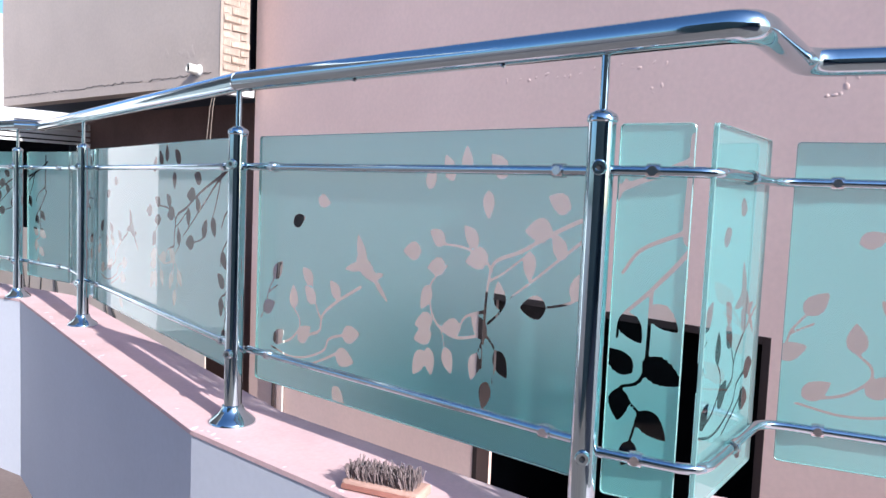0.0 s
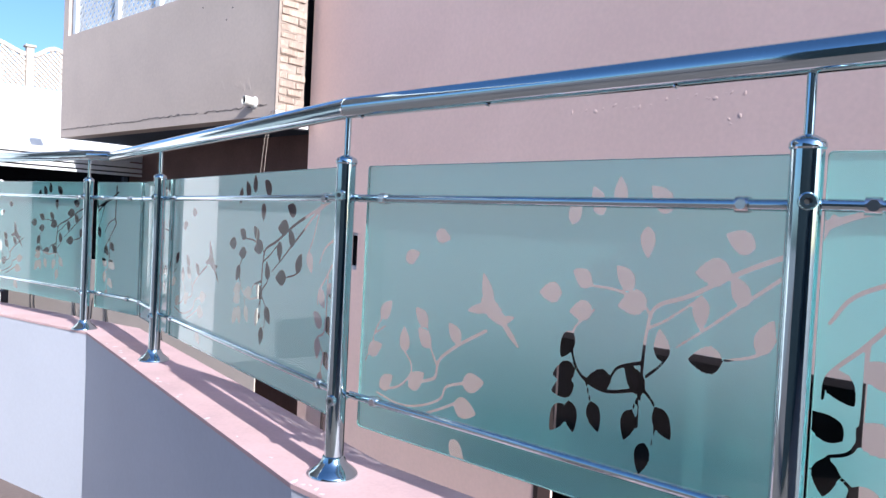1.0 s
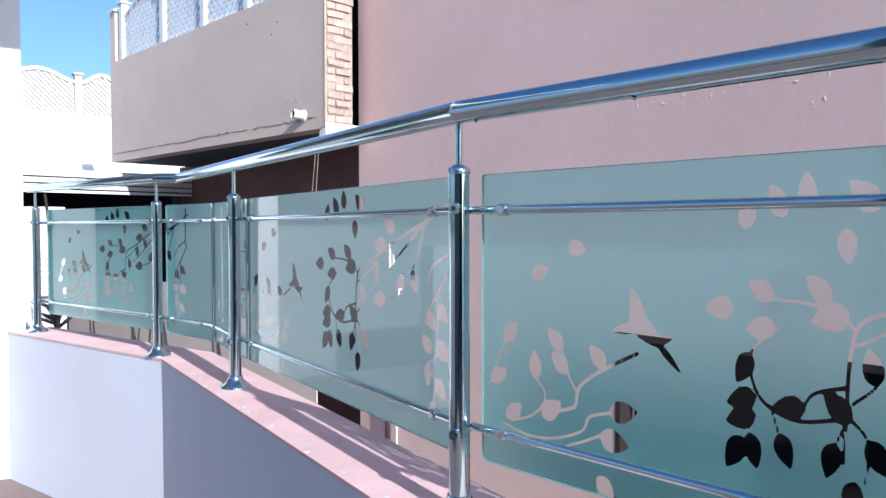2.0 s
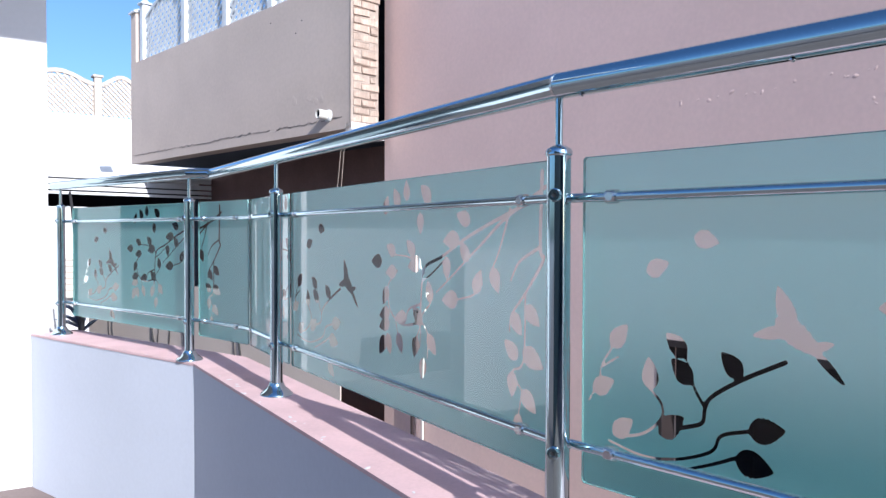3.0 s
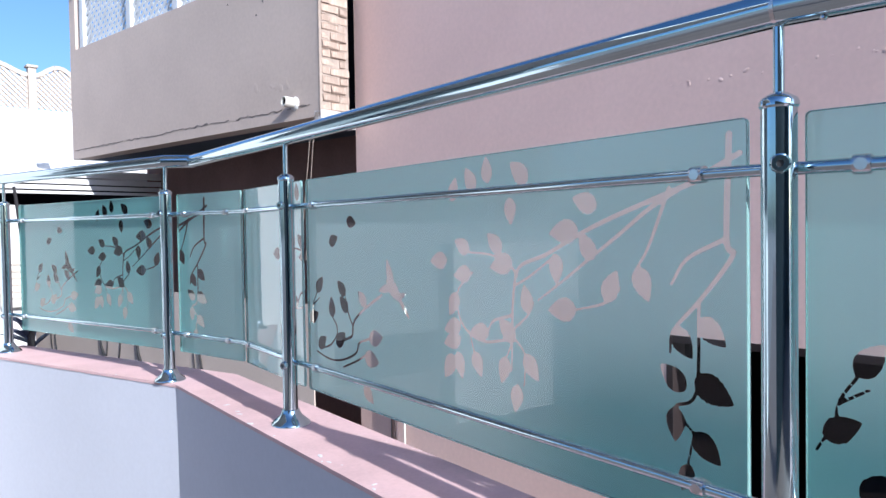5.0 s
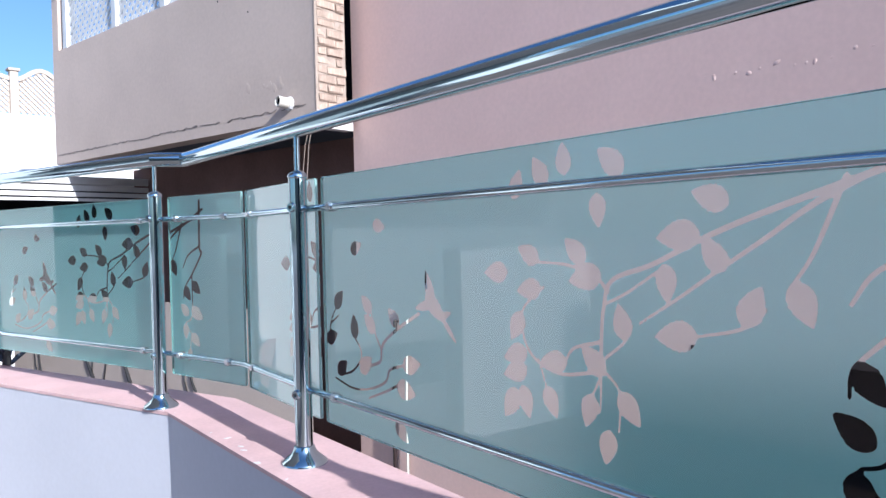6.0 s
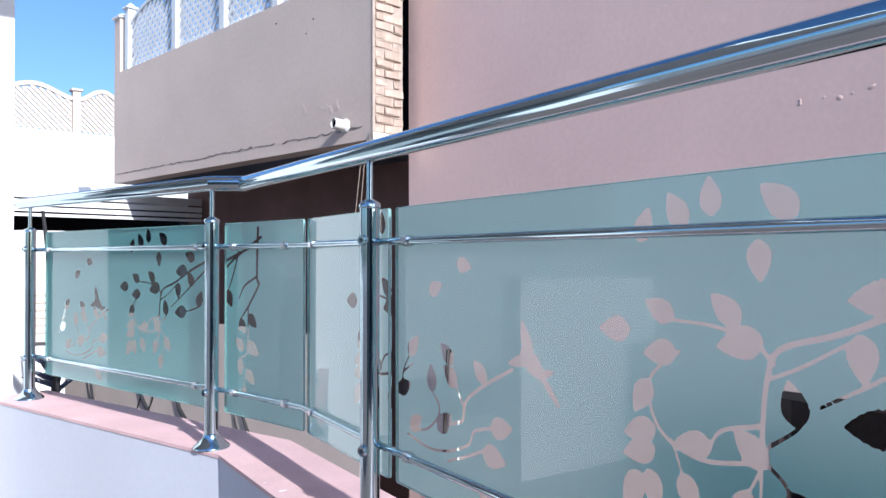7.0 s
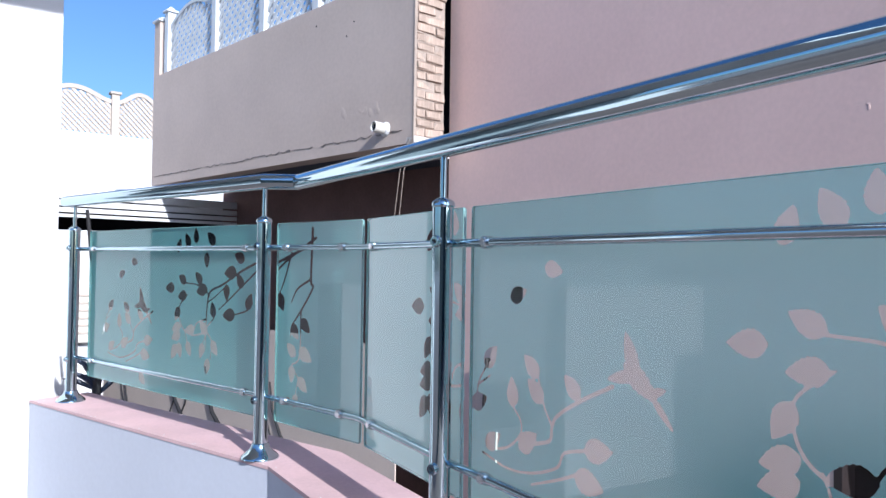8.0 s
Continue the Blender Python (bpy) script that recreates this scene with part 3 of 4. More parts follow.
def post_at(p, face):
    """An upright with flange, stepped cap, pin and the two bolt heads that face the viewer's side."""
    base = Matrix.Translation(xy(p, TOP))
    bm = bmesh.new()
    lathe(bm, [(RPOST, 0.004), (RPOST, 0.765), (RPOST + 0.0025, 0.768), (RPOST + 0.0025, 0.774), (RPOST, 0.779), (0.012, 0.786), (0.010, 0.787)], 32, base)
    post = part("post", bm, STEEL, railing, smooth=True)
    bm = bmesh.new()
    lathe(bm, [(0.062, 0.0), (0.062, 0.003), (0.059, 0.008), (0.046, 0.019), (0.036, 0.027), (0.030, 0.037), (0.0275, 0.046), (RPOST + 0.0005, 0.048)], 36, base)
    part("flange", bm, STEEL, post, "bell-shaped steel foot cover", smooth=True)
    bm = bmesh.new()
    tube(bm, [xy(p, TOP + 0.78), xy(p, HZ - 0.01)], 0.0075, 14)
    part("pin", bm, STEEL, post, smooth=True)
    f = Vector((*face, 0)).normalized()
    for z in (UZ + 0.003, LZ - 0.004):
        c = xy(p, z) + f * (RPOST - 0.004)
        bm = bmesh.new()
        q = f.to_track_quat("Z", "Y").to_matrix().to_4x4()
        lathe(bm, [(0.013, 0.0), (0.0135, 0.008), (0.011, 0.0125), (0.006, 0.0125), (0.0055, 0.009), (0.0001, 0.0085)], 20, Matrix.Translation(c) @ q)
        bolt = part("bolt", bm, STEEL, post, smooth=True)
        bm = bmesh.new()
        lathe(bm, [(0.0052, 0.0), (0.0052, 0.0095), (0.0001, 0.0097)], 6, Matrix.Translation(c) @ q)
        part("socket", bm, RUBBER, post)


for p, face in ((P2, (-0.75, -0.66)), (P3, (-0.8, -0.6)), (P4, (-0.9, -0.45)), (P5, (-0.95, -0.3)), (P6, (-0.9, -0.42))):
    post_at(p, face)
CP = Vector(C2) + toward(C2, C3) * 1.35
post_at((CP.x, CP.y), (-0.8, -0.6))


def rounded(pts, r, n=6):
    """A plan line with its corners rounded."""
    out = [Vector(pts[0])]
    for a, b, c in zip(pts, pts[1:], pts[2:]):
        a, b, c = Vector(a), Vector(b), Vector(c)
        d0, d1 = (a - b).normalized() * r, (c - b).normalized() * r
        for k in range(n + 1):
            t = k / n
            out.append((b + d0) * (1 - t) ** 2 + b * 2 * t * (1 - t) + (b + d1) * t ** 2)
    return out + [Vector(pts[-1])]


HEND = Vector(P6) + toward(P5, P6) * 0.10
hand_runs = [[HEND, Vector(P5), Vector(HK)], [Vector(HK), Vector(P4), Vector(P3)], rounded([P3, P2, C1, C2, C3], 0.055)]
for line in hand_runs:
    bm = bmesh.new()
    tube(bm, [xy(p, HZ) for p in line], RHAND, 32)
    part("handrail", bm, STEEL, railing, "thick polished steel handrail tube", smooth=True)
for p, a, b in ((HK, P5, P4), (P3, P4, P2)):
    d = (toward(a, p) + toward(p, b)).normalized()
    bm = bmesh.new()
    tube(bm, [xy(Vector(p) - d * 0.003, HZ), xy(Vector(p) + d * 0.003, HZ)], RHAND + 0.0008, 32)
    part("weld_ring", bm, STEELROUGH, railing)

for t in (0.055, 0.42, 0.80):
    p = Vector(P3).lerp(Vector(P2), t)
    bm = bmesh.new()
    lathe(bm, [(0.005, 0.0), (0.005, 0.003), (0.003, 0.005)], 12, Matrix.Translation(xy(p, HZ) + Vector((-0.007, -0.004, -RHAND * 0.95))) @ pose(0, 0, 0, 200, 10, 0))
    part("screw", bm, STEELROUGH, railing)
BACK = 0.028    # cross rails run just behind the posts


def behind_line(pts, d):
    """A plan line, given from the far end to the near end, moved to the far side of the posts."""
    return offset_line(list(reversed(pts)), -d)[::-1]


R3 = (R2[0] + 1.08, R2[1] - 1.675)
runs = [([P6, P5], BACK), ([P5, GK, P4], BACK), ([P4, P3], BACK), ([P3, P2], 0.045), ([P2, R1, R2, R3], 0.012)]
for z in (UZ, LZ):
    for line, off in runs:
        bm = bmesh.new()
        pts = behind_line(line, off)
        tube(bm, [xy(p, z) for p in (rounded(pts, 0.05) if len(pts) > 3 else pts)], 0.0095, 16)
        part("cross_rail", bm, STEEL, railing, smooth=True)
for p, face, off in ((P3, (-0.8, -0.6), 0.040), (P2, (-0.75, -0.66), 0.040), (P4, (-0.9, -0.45), BACK)):
    f = Vector((*face, 0)).normalized()
    for z in (UZ, LZ):
        bm = bmesh.new()
        tube(bm, [xy(p, z), xy(p, z) - f * (off + 0.004)], 0.0075, 12)
        part("rail_bracket", bm, STEEL, railing, smooth=True)


def clamp(at, way, z):
    """A round glass clip on the cross rail with a knob on the glass side."""
    way = Vector((*way, 0)).normalized()
    side = Vector((way.y, -way.x, 0))
    c = xy(at, z)
    bm = bmesh.new()
    tube(bm, [c - way * 0.011, c + way * 0.011], 0.0135, 18)
    tube(bm, [c + side * 0.014, c - side * 0.008], 0.0085, 14)
    tube(bm, [c - side * 0.0005, c - side * 0.0068], 0.0135, 18)
    part("glass_clip", bm, STEELROUGH, railing, smooth=True)


# ---- etched glass panels ----
def leaf_field(U, V, x, y, ang, length, wide):
    """Below zero inside a pointed leaf that starts at (x, y)."""
    ca, sa = math.cos(ang), math.sin(ang)
    u, v = ((U - x) * ca + (V - y) * sa) / length, (-(U - x) * sa + (V - y) * ca)
    uc = np.clip(u, 0, 1)
    prof = wide * (np.sin(np.pi * uc ** 0.72) ** 0.85) * (1 + 0.07 * np.sin(uc * 46) * (uc > 0.3))
    side = np.abs(v) - prof
    return np.where((u < 0) | (u > 1), np.maximum(side, np.maximum(-u, u - 1) * length), side)


def stem_field(U, V, pts, r0, r1):
    best = np.full(U.shape, 9.0)
    n = len(pts) - 1
    for i in range(n):
        (x0, y0), (x1, y1) = pts[i], pts[i + 1]
        dx, dy = x1 - x0, y1 - y0
        t = np.clip(((U - x0) * dx + (V - y0) * dy) / max(1e-9, dx * dx + dy * dy), 0, 1)
        d = np.hypot(U - x0 - t * dx, V - y0 - t * dy)
        best = np.minimum(best, d - (r0 + (r1 - r0) * (i + t) / n))
    return best


def curve_pts(pts, n=10):
    """A smooth line through the points."""
    P = [Vector(p) for p in pts]
    P = [P[0] * 2 - P[1]] + P + [P[-1] * 2 - P[-2]]
    out = []
    for i in range(1, len(P) - 2):
        for k in range(n):
            t = k / n
            a, b, c, d = P[i - 1], P[i], P[i + 1], P[i + 2]
            out.append(tuple(0.5 * ((2 * b) + (c - a) * t + (2 * a - 5 * b + 4 * c - d) * t * t + (3 * b - a - 3 * c + d) * t ** 3)))
    return out + [tuple(P[-2])]


def bird_field(U, V, x, y, ang, s):
    """A swallow: body, two wings and a long tail; ang is the way its tail points."""
    def at(t):
        return x + s * t * math.cos(ang), y + s * t * math.sin(ang)
    f = leaf_field(U, V, x, y, ang, s * 0.62, s * 0.13)
    f = np.minimum(f, leaf_field(U, V, *at(0.22), ang + 2.55, s * 0.52, s * 0.10))
    f = np.minimum(f, leaf_field(U, V, *at(0.20), ang - 2.25, s * 0.44, s * 0.075))
    f = np.minimum(f, leaf_field(U, V, *at(0.48), ang - 0.16, s * 0.50, s * 0.045))
    return np.minimum(f, leaf_field(U, V, *at(0.48), ang + 1.0, s * 0.24, s * 0.05))


STEMS, LEAVES = [], []


def sheet_mesh(w, h, field, step):
    """The frosted sheet: a plane with the clear figures cut out along the field's zero line."""
    nx, nz = max(2, int(round(w / step))), max(2, int(round(h / step)))
    xs, zs = np.linspace(0, w, nx + 1), np.linspace(0, h, nz + 1)
    U, V = np.meshgrid(xs, zs, indexing="ij")
    F = field(U, V)
    F = np.where(np.abs(F) < 1e-6, 1e-6, F)
    verts, faces, key = [], [], {}

    def corner(i, j):
        k = (i, j)
        if k not in key:
            key[k] = len(verts)
            verts.append((xs[i], 0.0, zs[j]))
        return key[k]

    def cut(i0, j0, i1, j1):
        k = (i0, j0, i1, j1) if (i0, j0) < (i1, j1) else (i1, j1, i0, j0)
        if k not in key:
            a, b = F[k[0], k[1]], F[k[2], k[3]]
            t = a / (a - b)
            key[k] = len(verts)
            verts.append((xs[k[0]] + t * (xs[k[2]] - xs[k[0]]), 0.0, zs[k[1]] + t * (zs[k[3]] - zs[k[1]])))
        return key[k]

    inside = F > 0
    full = inside[:-1, :-1] & inside[1:, :-1] & inside[1:, 1:] & inside[:-1, 1:]
    none = ~(inside[:-1, :-1] | inside[1:, :-1] | inside[1:, 1:] | inside[:-1, 1:])
    for i in range(nx):
        for j in range(nz):
            if none[i, j]:
                continue
            ring = ((i, j), (i + 1, j), (i + 1, j + 1), (i, j + 1))
            if full[i, j]:
                faces.append([corner(*c) for c in ring])
                continue
            poly = []
            for a, b in zip(ring, ring[1:] + ring[:1]):
                if inside[a]:
                    poly.append(corner(*a))
                if inside[a] != inside[b]:
                    poly.append(cut(*a, *b))
            if len(poly) > 2:
                faces.append(poly)
    me = bpy.data.meshes.new("frosting")
    me.from_pydata([tuple(map(float, v)) for v in verts], [], faces)
    me.materials.append(FILM)
    return me


CORNER = 0.008    # rounded corners of the sheets


def in_sheet(U, V, w, h):
    """Above zero inside the rounded outline of a sheet."""
    qx, qz = np.abs(U - w / 2) - (w / 2 - CORNER), np.abs(V - h / 2) - (h / 2 - CORNER)
    return CORNER - np.hypot(np.maximum(qx, 0), np.maximum(qz, 0)) - np.minimum(np.maximum(qx, qz), 0)


def panel(a, b, field, step=0.0042, trim=(0.04, 0.04), rail=BACK, z0=1.055, z1=1.706):
    """A glass sheet between two plan points, on the far side of the cross rails, with its frosted back."""
    a, b = Vector(a), Vector(b)
    d = (b - a).normalized()
    a, b = a + d * trim[0], b - d * trim[1]
    behind = rail + 0.0095
    w, h = (b - a).length, z1 - z0
    n = Vector((-d.y, d.x))            # to the far side when a is the far end
    m = Matrix(((d.x, n.x, 0, a.x + n.x * behind), (d.y, n.y, 0, a.y + n.y * behind), (0, 0, 1, z0), (0, 0, 0, 1)))
    bm = bmesh.new()
    ring = []
    for cx, cz, start in ((w - CORNER, CORNER, -90), (w - CORNER, h - CORNER, 0), (CORNER, h - CORNER, 90), (CORNER, CORNER, 180)):
        ring += [(cx + CORNER * math.cos(radians(start + 15 * k)), cz + CORNER * math.sin(radians(start + 15 * k))) for k in range(7)]
    rings = [[bm.verts.new((w / 2 + (x - w / 2) * (1 - inset / w), y, h / 2 + (z - h / 2) * (1 - inset / h))) for x, z in ring] for y, inset in ((0, 0.002), (0.001, 0), (0.007, 0), (0.008, 0.002))]
    for near, far_ring in zip(rings, rings[1:]):
        for k in range(len(ring)):
            bm.faces.new((near[k], near[(k + 1) % len(ring)], far_ring[(k + 1) % len(ring)], far_ring[k]))
    bm.faces.new(rings[0])
    bm.faces.new(rings[-1])
    for f in bm.faces:
        f.normal_update()
        f.material_index = 1 if abs(f.normal.y) < 0.95 else 2 if f.calc_center_median().y > 0.004 else 0
    ob = new("glass_panel", mesh_of(bm, "glass_panel", [GLASS, GLASSEDGE, GLASSBACK]))
    ob.parent = railing
    ob.matrix_local = m
    tagged(ob, "clear glass sheet with frosted back and clear etched leaves")
    fr = new("frosting", sheet_mesh(w, h, lambda U, V: np.minimum(field(U, V, w, h), in_sheet(U, V, w, h)), step))
    fr.parent = ob
    fr.matrix_local = Matrix.Translation((0, 0.0088, 0))
    tagged(fr, "frosted coating with clear leaf, stem and bird figures")
    for e in trim and (0.075, w - 0.075):
        if w > 0.4 or e == 0.075:
            for z in (UZ, LZ):
                c = a + d * (e if w > 0.4 else w / 2) + n * rail
                clamp((c.x, c.y), (d.x, d.y), z)
    return ob


def design(sprig=None, bird=None, branch=None, wide=1.0, drop=0.0, sprig_wide=None):
    """The figures of a sheet; each value moves one of the three groups along the sheet, None leaves it out."""
    def field(U, V, w, h):
        F = np.full(U.shape, 9.0)
        for shift, stems, leaves, stretch in ((sprig, SPRIG_STEMS, SPRIG, sprig_wide or wide), (branch, STEMS, LEAVES, wide)):
            if shift is None:
                continue
            X, W = (U - shift) / stretch, V + drop
            for pts, r0, r1 in stems:
                F = np.minimum(F, stem_field(X, W, curve_pts(pts, 6), max(0.0025, r0 * 0.72), max(0.0022, r1 * 0.78)))
            for x, y, deg, ln in leaves:
                F = np.minimum(F, leaf_field(X, W, x, y, radians(deg), ln * 0.97, ln * 0.305))
        if bird is not None:
            F = np.minimum(F, bird_field(U - bird, V, 0.0, 0.362, radians(-38), 0.150))
        return F
    return field


# one stencil serves every sheet: metres from its left end and from the sheet's foot
SPRIG = [(0.046, 0.307, 48, 0.058), (0.008, 0.217, 24, 0.058), (0.125, 0.236, 96, 0.058), (0.051, 0.137, 36, 0.058), (0.141, 0.157, 36, 0.064),
         (0.188, 0.307, 140, 0.056), (0.199, 0.260, 140, 0.058), (0.280, 0.283, 137, 0.054), (0.291, 0.194, 10, 0.066), (0.271, 0.144, -8, 0.070),
         (0.265, 0.06, -40, 0.060), (0.115, 0.455, 20, 0.052), (0.20, 0.52, -10, 0.05)]
SPRIG_STEMS = [([(0.049, 0.307), (0.028, 0.271), (0.020, 0.236), (0.0, 0.194)], 0.003, 0.0025), ([(0.028, 0.266), (0.061, 0.289)], 0.003, 0.002),
               ([(0.125, 0.236), (0.145, 0.212), (0.143, 0.184), (0.110, 0.151), (0.062, 0.135)], 0.003, 0.004),
               ([(0.345, 0.318), (0.280, 0.279), (0.233, 0.243), (0.221, 0.220), (0.216, 0.193), (0.187, 0.179), (0.143, 0.163)], 0.0055, 0.005),
               ([(0.221, 0.220), (0.201, 0.256), (0.187, 0.307)], 0.0045, 0.003),
               ([(0.041, 0.123), (0.110, 0.109), (0.173, 0.118), (0.232, 0.146), (0.248, 0.177), (0.291, 0.194)], 0.003, 0.0045),
               ([(0.173, 0.096), (0.232, 0.123), (0.271, 0.144)], 0.0025, 0.0045)]
WREATH = [(0.794, 0.441, 155, 0.061), (0.711, 0.419, 183, 0.068), (0.799, 0.393, 188, 0.066), (0.903, 0.441, 139, 0.063), (0.937, 0.423, 193, 0.076),
          (0.930, 0.555, -86, 0.060), (0.749, 0.345, -120, 0.064), (0.760, 0.274, 197, 0.068), (0.759, 0.243, 198, 0.069), (0.858, 0.265, 183, 0.066),
          (0.941, 0.255, 138, 0.068), (0.746, 0.209, -73, 0.064), (0.733, 0.200, -122, 0.070), (0.807, 0.217, -65, 0.062), (0.914, 0.219, -105, 0.062),
          (0.971, 0.231, -51, 0.066), (0.950, 0.165, -100, 0.062), (0.985, 0.317, 104, 0.062)]
UPPER = [(1.061, 0.440, -87, 0.062), (1.120, 0.486, 185, 0.078), (1.159, 0.432, 127, 0.062), (1.167, 0.527, 161, 0.066), (1.114, 0.336, 186, 0.077),
         (1.185, 0.356, 64, 0.066), (0.730, 0.555, 70, 0.060), (0.815, 0.575, 120, 0.064), (0.860, 0.590, 95, 0.060), (0.985, 0.585, 140, 0.070)]
HANGING = [(1.256, 0.420, -67, 0.066), (1.330, 0.323, -54, 0.062), (1.378, 0.341, -40, 0.064), (1.352, 0.222, 143, 0.064), (1.370, 0.244, -25, 0.078),
           (1.333, 0.191, -91, 0.060), (1.368, 0.155, -42, 0.066), (1.36, 0.10, -110, 0.05)]
SPRIG = [(x * 1.25, y, deg, ln * 1.1) for x, y, deg, ln in SPRIG]
SPRIG_STEMS = [([(x * 1.25, y) for x, y in pts], r0, r1) for pts, r0, r1 in SPRIG_STEMS]
LEAVES += WREATH + UPPER + HANGING
STEMS += [([(1.45, 0.60), (1.30, 0.53), (1.218, 0.477), (1.146, 0.431), (1.076, 0.385), (1.012, 0.346)], 0.0065, 0.0025),
          ([(1.40, 0.57), (1.219, 0.513), (1.127, 0.479), (1.038, 0.439), (0.960, 0.412), (0.941, 0.365), (0.935, 0.302), (0.934, 0.255)], 0.0065, 0.0045),
          ([(0.935, 0.309), (0.875, 0.292), (0.853, 0.264)], 0.005, 0.003),
          ([(0.946, 0.373), (0.987, 0.392), (1.050, 0.430)], 0.004, 0.003),
          ([(0.939, 0.263), (0.915, 0.218)], 0.004, 0.0025),
          ([(0.939, 0.263), (0.972, 0.229), (0.968, 0.165)], 0.004, 0.0025),
          ([(0.934, 0.255), (0.930, 0.190)], 0.0035, 0.002),
          ([(0.790, 0.439), (0.862, 0.435), (0.923, 0.418), (0.951, 0.393)], 0.0035, 0.0045),
          ([(0.805, 0.394), (0.749, 0.345), (0.766, 0.275), (0.836, 0.244), (0.929, 0.258)], 0.003, 0.0045),
          ([(0.944, 0.284), (0.981, 0.312), (0.990, 0.330)], 0.004, 0.0025),
          ([(0.790, 0.262), (0.807, 0.217)], 0.003, 0.0025),
          ([(1.217, 0.381), (1.182, 0.352), (1.108, 0.334)], 0.005, 0.0025)]
STEMS += [([(1.432, 0.63), (1.427, 0.469), (1.437, 0.443), (1.378, 0.369), (1.330, 0.318), (1.323, 0.280)], 0.008, 0.003),
          ([(1.378, 0.369), (1.372, 0.221), (1.333, 0.191), (1.368, 0.153)], 0.0045, 0.003),
          ([(1.424, 0.469), (1.357, 0.437), (1.326, 0.394)], 0.0055, 0.0035),
          ([(1.323, 0.554), (1.283, 0.460), (1.256, 0.418)], 0.0055, 0.003),
          ([(1.368, 0.153), (1.355, 0.098)], 0.003, 0.002)]
panel(P4, P3, design(-0.01, 0.447, 0.0), trim=(0.057, 0.070))
panel(P3, P2, design(0.012, 0.375, 0.007, 0.8, 0.027, 0.88), trim=(0.018, 0.030), rail=0.045)
panel(P6, P5, design(0.12, 0.44, 0.0), trim=(0.07, 0.06))
panel(P5, GK, design(branch=-1.25), trim=(0.018, 0.006))
panel(GK, P4, design(branch=-0.37), trim=(0.006, -0.025))
panel(P2, R1, design(branch=-1.31), trim=(0.026, 0.055), rail=0.012)
panel(R1, R2, design(-0.02, 0.235, wide=0.85), trim=(0.012, 0.012), rail=0.012)
panel(R2, R3, design(-0.02, 0.33, -0.05), trim=(0.022, 0.7), rail=0.012)

# ---- things on and behind the parapet ----
brush = thing("hand_brush", "wooden hand brush with dark stiff bristles lying on the coping", "brush", at=pose(0.938, 1.300, TOP, 0, 0, -56))
bm = bmesh.new()
box(bm, (-0.09, -0.035, 0.0), (0.09, 0.035, 0.022), None, 0.006)
part("block", bm, BRUSHWOOD, brush)
bm = bmesh.new()
box(bm, (-0.088, -0.038, 0.004), (0.07, -0.0352, 0.014))
part("band", bm, BRUSHBAND, brush)
rnd = random.Random(8)
tuft_meshes = []
for k in range(4):
    bm = bmesh.new()
    for j in range(14):
        x, y = rnd.uniform(-0.006, 0.006), rnd.uniform(-0.006, 0.006)
        beam(bm, (x, y, 0), (x * 2.2 + rnd.uniform(-0.004, 0.004), y * 2.2 + rnd.uniform(-0.004, 0.004), rnd.uniform(0.024, 0.036)), 0.0016, 0.0016)
    tuft_meshes.append(mesh_of(bm, "tuft", BRISTLE))
for i in range(11):
    for j in range(4):
        ob = new("tuft", rnd.choice(tuft_meshes))
        ob.parent = brush
        ob.matrix_local = pose(-0.075 + i * 0.014, -0.020 + j * 0.014, 0.020, rnd.uniform(-8, 8), rnd.uniform(-8, 8), rnd.uniform(0, 360))

# dark streaks on the low wall, a spiky plant and wires behind the parapet
def on_low(s, z, out=0.02):
    return on_annex(s, z, out)


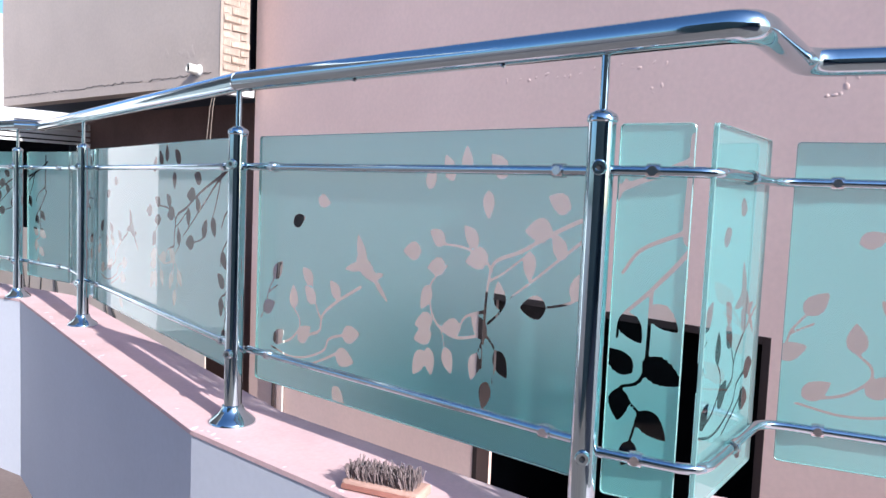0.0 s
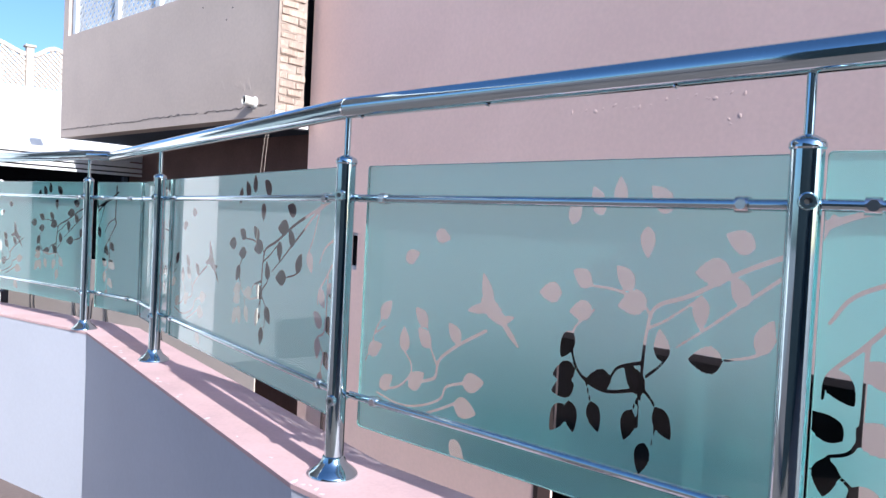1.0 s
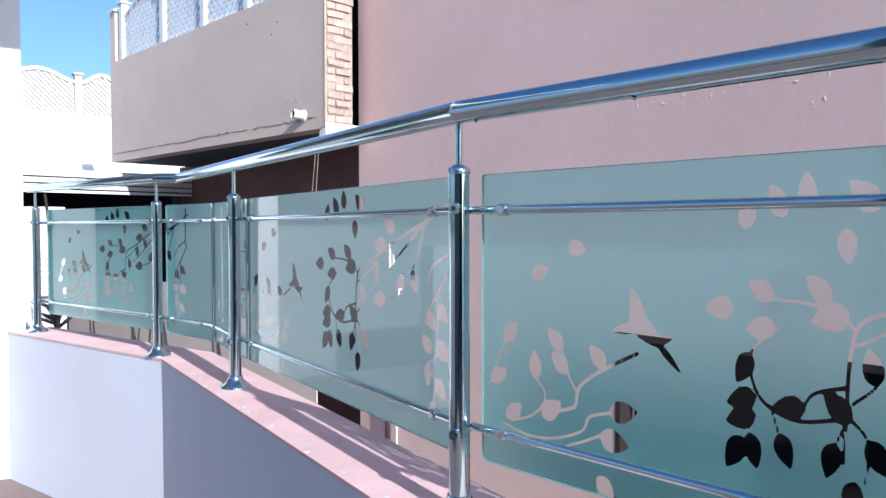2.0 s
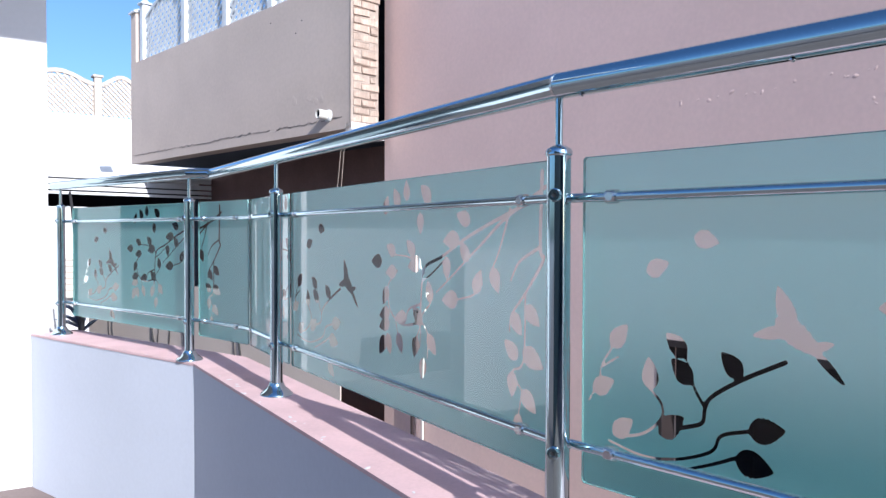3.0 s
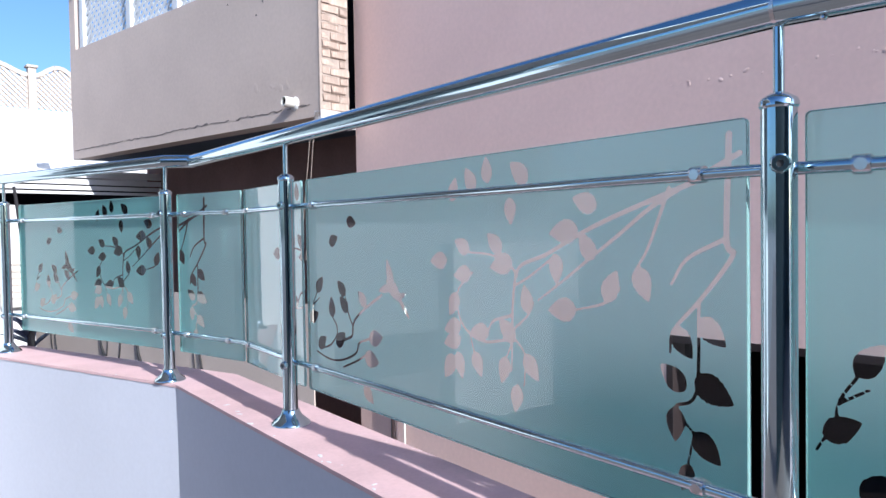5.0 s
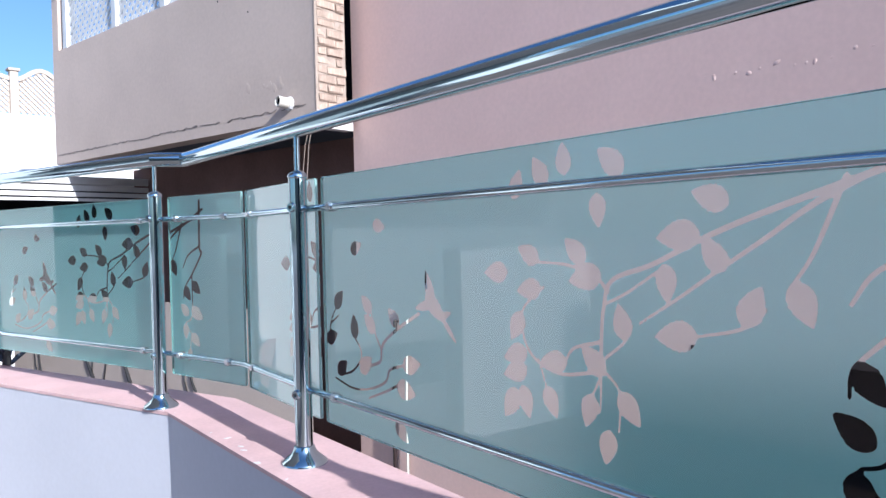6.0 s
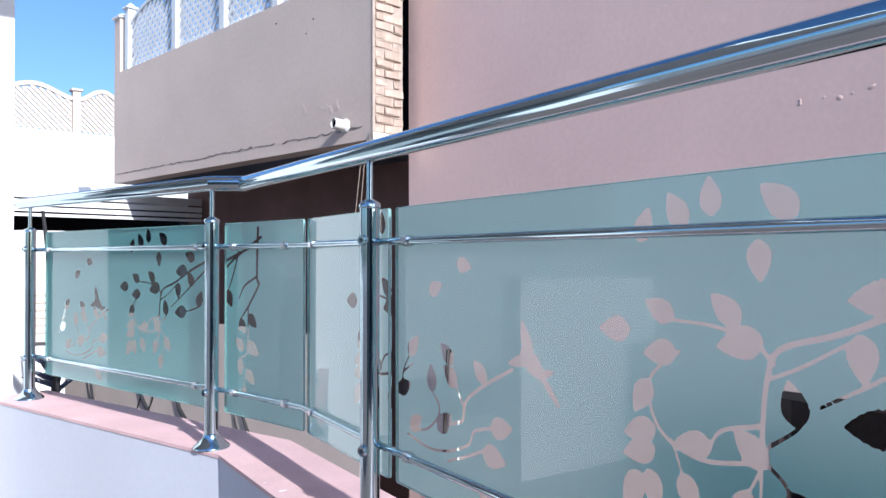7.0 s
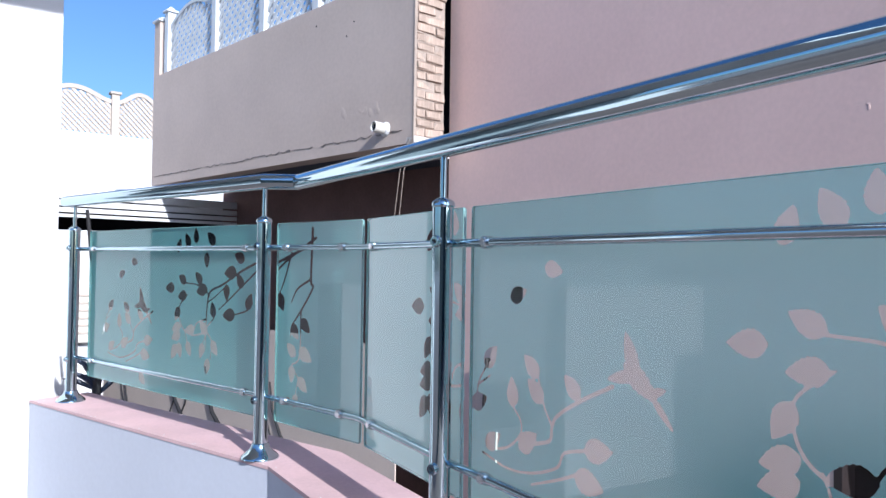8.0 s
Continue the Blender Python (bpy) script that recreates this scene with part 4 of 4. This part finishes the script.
rnd = random.Random(21)
STREAK_LINE = ((-0.80, -1.45), (-0.62, -0.95), (-0.34, -0.66), (-0.06, -0.46), (0.16, -0.30), (0.34, -0.05), (0.42, 0.25))
for s, bend, r in ((1.98, 0.8, 0.020), (2.25, 0.5, 0.009), (3.50, 0.9, 0.030), (4.60, 0.9, 0.028), (4.52, -0.5, 0.011), (4.85, -0.35, 0.009), (6.45, 0.3, 0.013), (6.60, 0.35, 0.010)):
    bm = bmesh.new()
    pts = [on_low(s + bend * x + rnd.uniform(-0.02, 0.02), z, 0.012) for x, z in STREAK_LINE]
    tube(bm, pts, [r, r, r, r, r * 0.9, r * 0.7, r * 0.4], 8)
    tagged(part("dark_streak", bm, CABLE, smooth=True), "dark slanting streak, a thin tapering tube against the low wall", "plant stem", "stems on the low wall")
plant = thing("spiky_plant", "small dark blue-green spiky plant behind the parapet", "plant", at=pose(-0.02, 5.93, TOP - 0.02))
bm = bmesh.new()
tube(bm, [(0, 0, -2.0), (0.0, 0.01, -0.5), (0.01, 0, 0.05), (0.0, 0.02, 0.45), (-0.05, 0.03, 0.9)], [0.03, 0.025, 0.02, 0.014, 0.008], 8)
part("stem", bm, CABLE, plant, smooth=True)
for k in range(9):
    bm = bmesh.new()
    a = rnd.uniform(0, 6.28)
    z = rnd.uniform(-0.02, 0.12)
    ln = rnd.uniform(0.08, 0.15)
    tip = Vector((math.cos(a) * ln, math.sin(a) * ln, z + rnd.uniform(0.02, 0.10)))
    tube(bm, [(0, 0, z), tip * 0.5 + Vector((0, 0, z * 0.5 + 0.01)), tip], [0.008, 0.013, 0.001], 6)
    part("leaf", bm, LEAFBLUE, plant)
for k, (s0, s1) in enumerate(((0.02, 0.28), (0.05, 0.36))):
    bm = bmesh.new()
    tube(bm, [on_annex(s0, 2.70, 0.01), on_annex((s0 + s1) / 2, 2.42, -0.02), on_annex(s1, 1.7, -0.05), on_annex(s1 + 0.1, 1.25, -0.08)], 0.0035, 6)
    tagged(part("hanging_wire", bm, MORTAR, smooth=True), "thin slack wire hanging from the slab edge", "wire")

# flaked paint on the coping
front_edge = offset_line(LINE, 0.100)
for k in range(46):
    i = rnd.choice((2, 3, 3, 4, 4, 4, 5))
    t = rnd.random()
    p = front_edge[i].lerp(front_edge[i + 1], t) if i + 1 < len(front_edge) else front_edge[i]
    bm = bmesh.new()
    r = rnd.uniform(0.003, 0.011)
    bmesh.ops.create_icosphere(bm, subdivisions=1, radius=r, matrix=Matrix.Translation((p.x + rnd.uniform(-0.012, 0.02), p.y + rnd.uniform(-0.02, 0.02), TOP)) @ pose(0, 0, 0, 0, 0, rnd.uniform(0, 180)) @ Matrix.Diagonal((1.5, 0.7, 0.16, 1)))
    part("paint_flake", bm, WHITE, parapet)
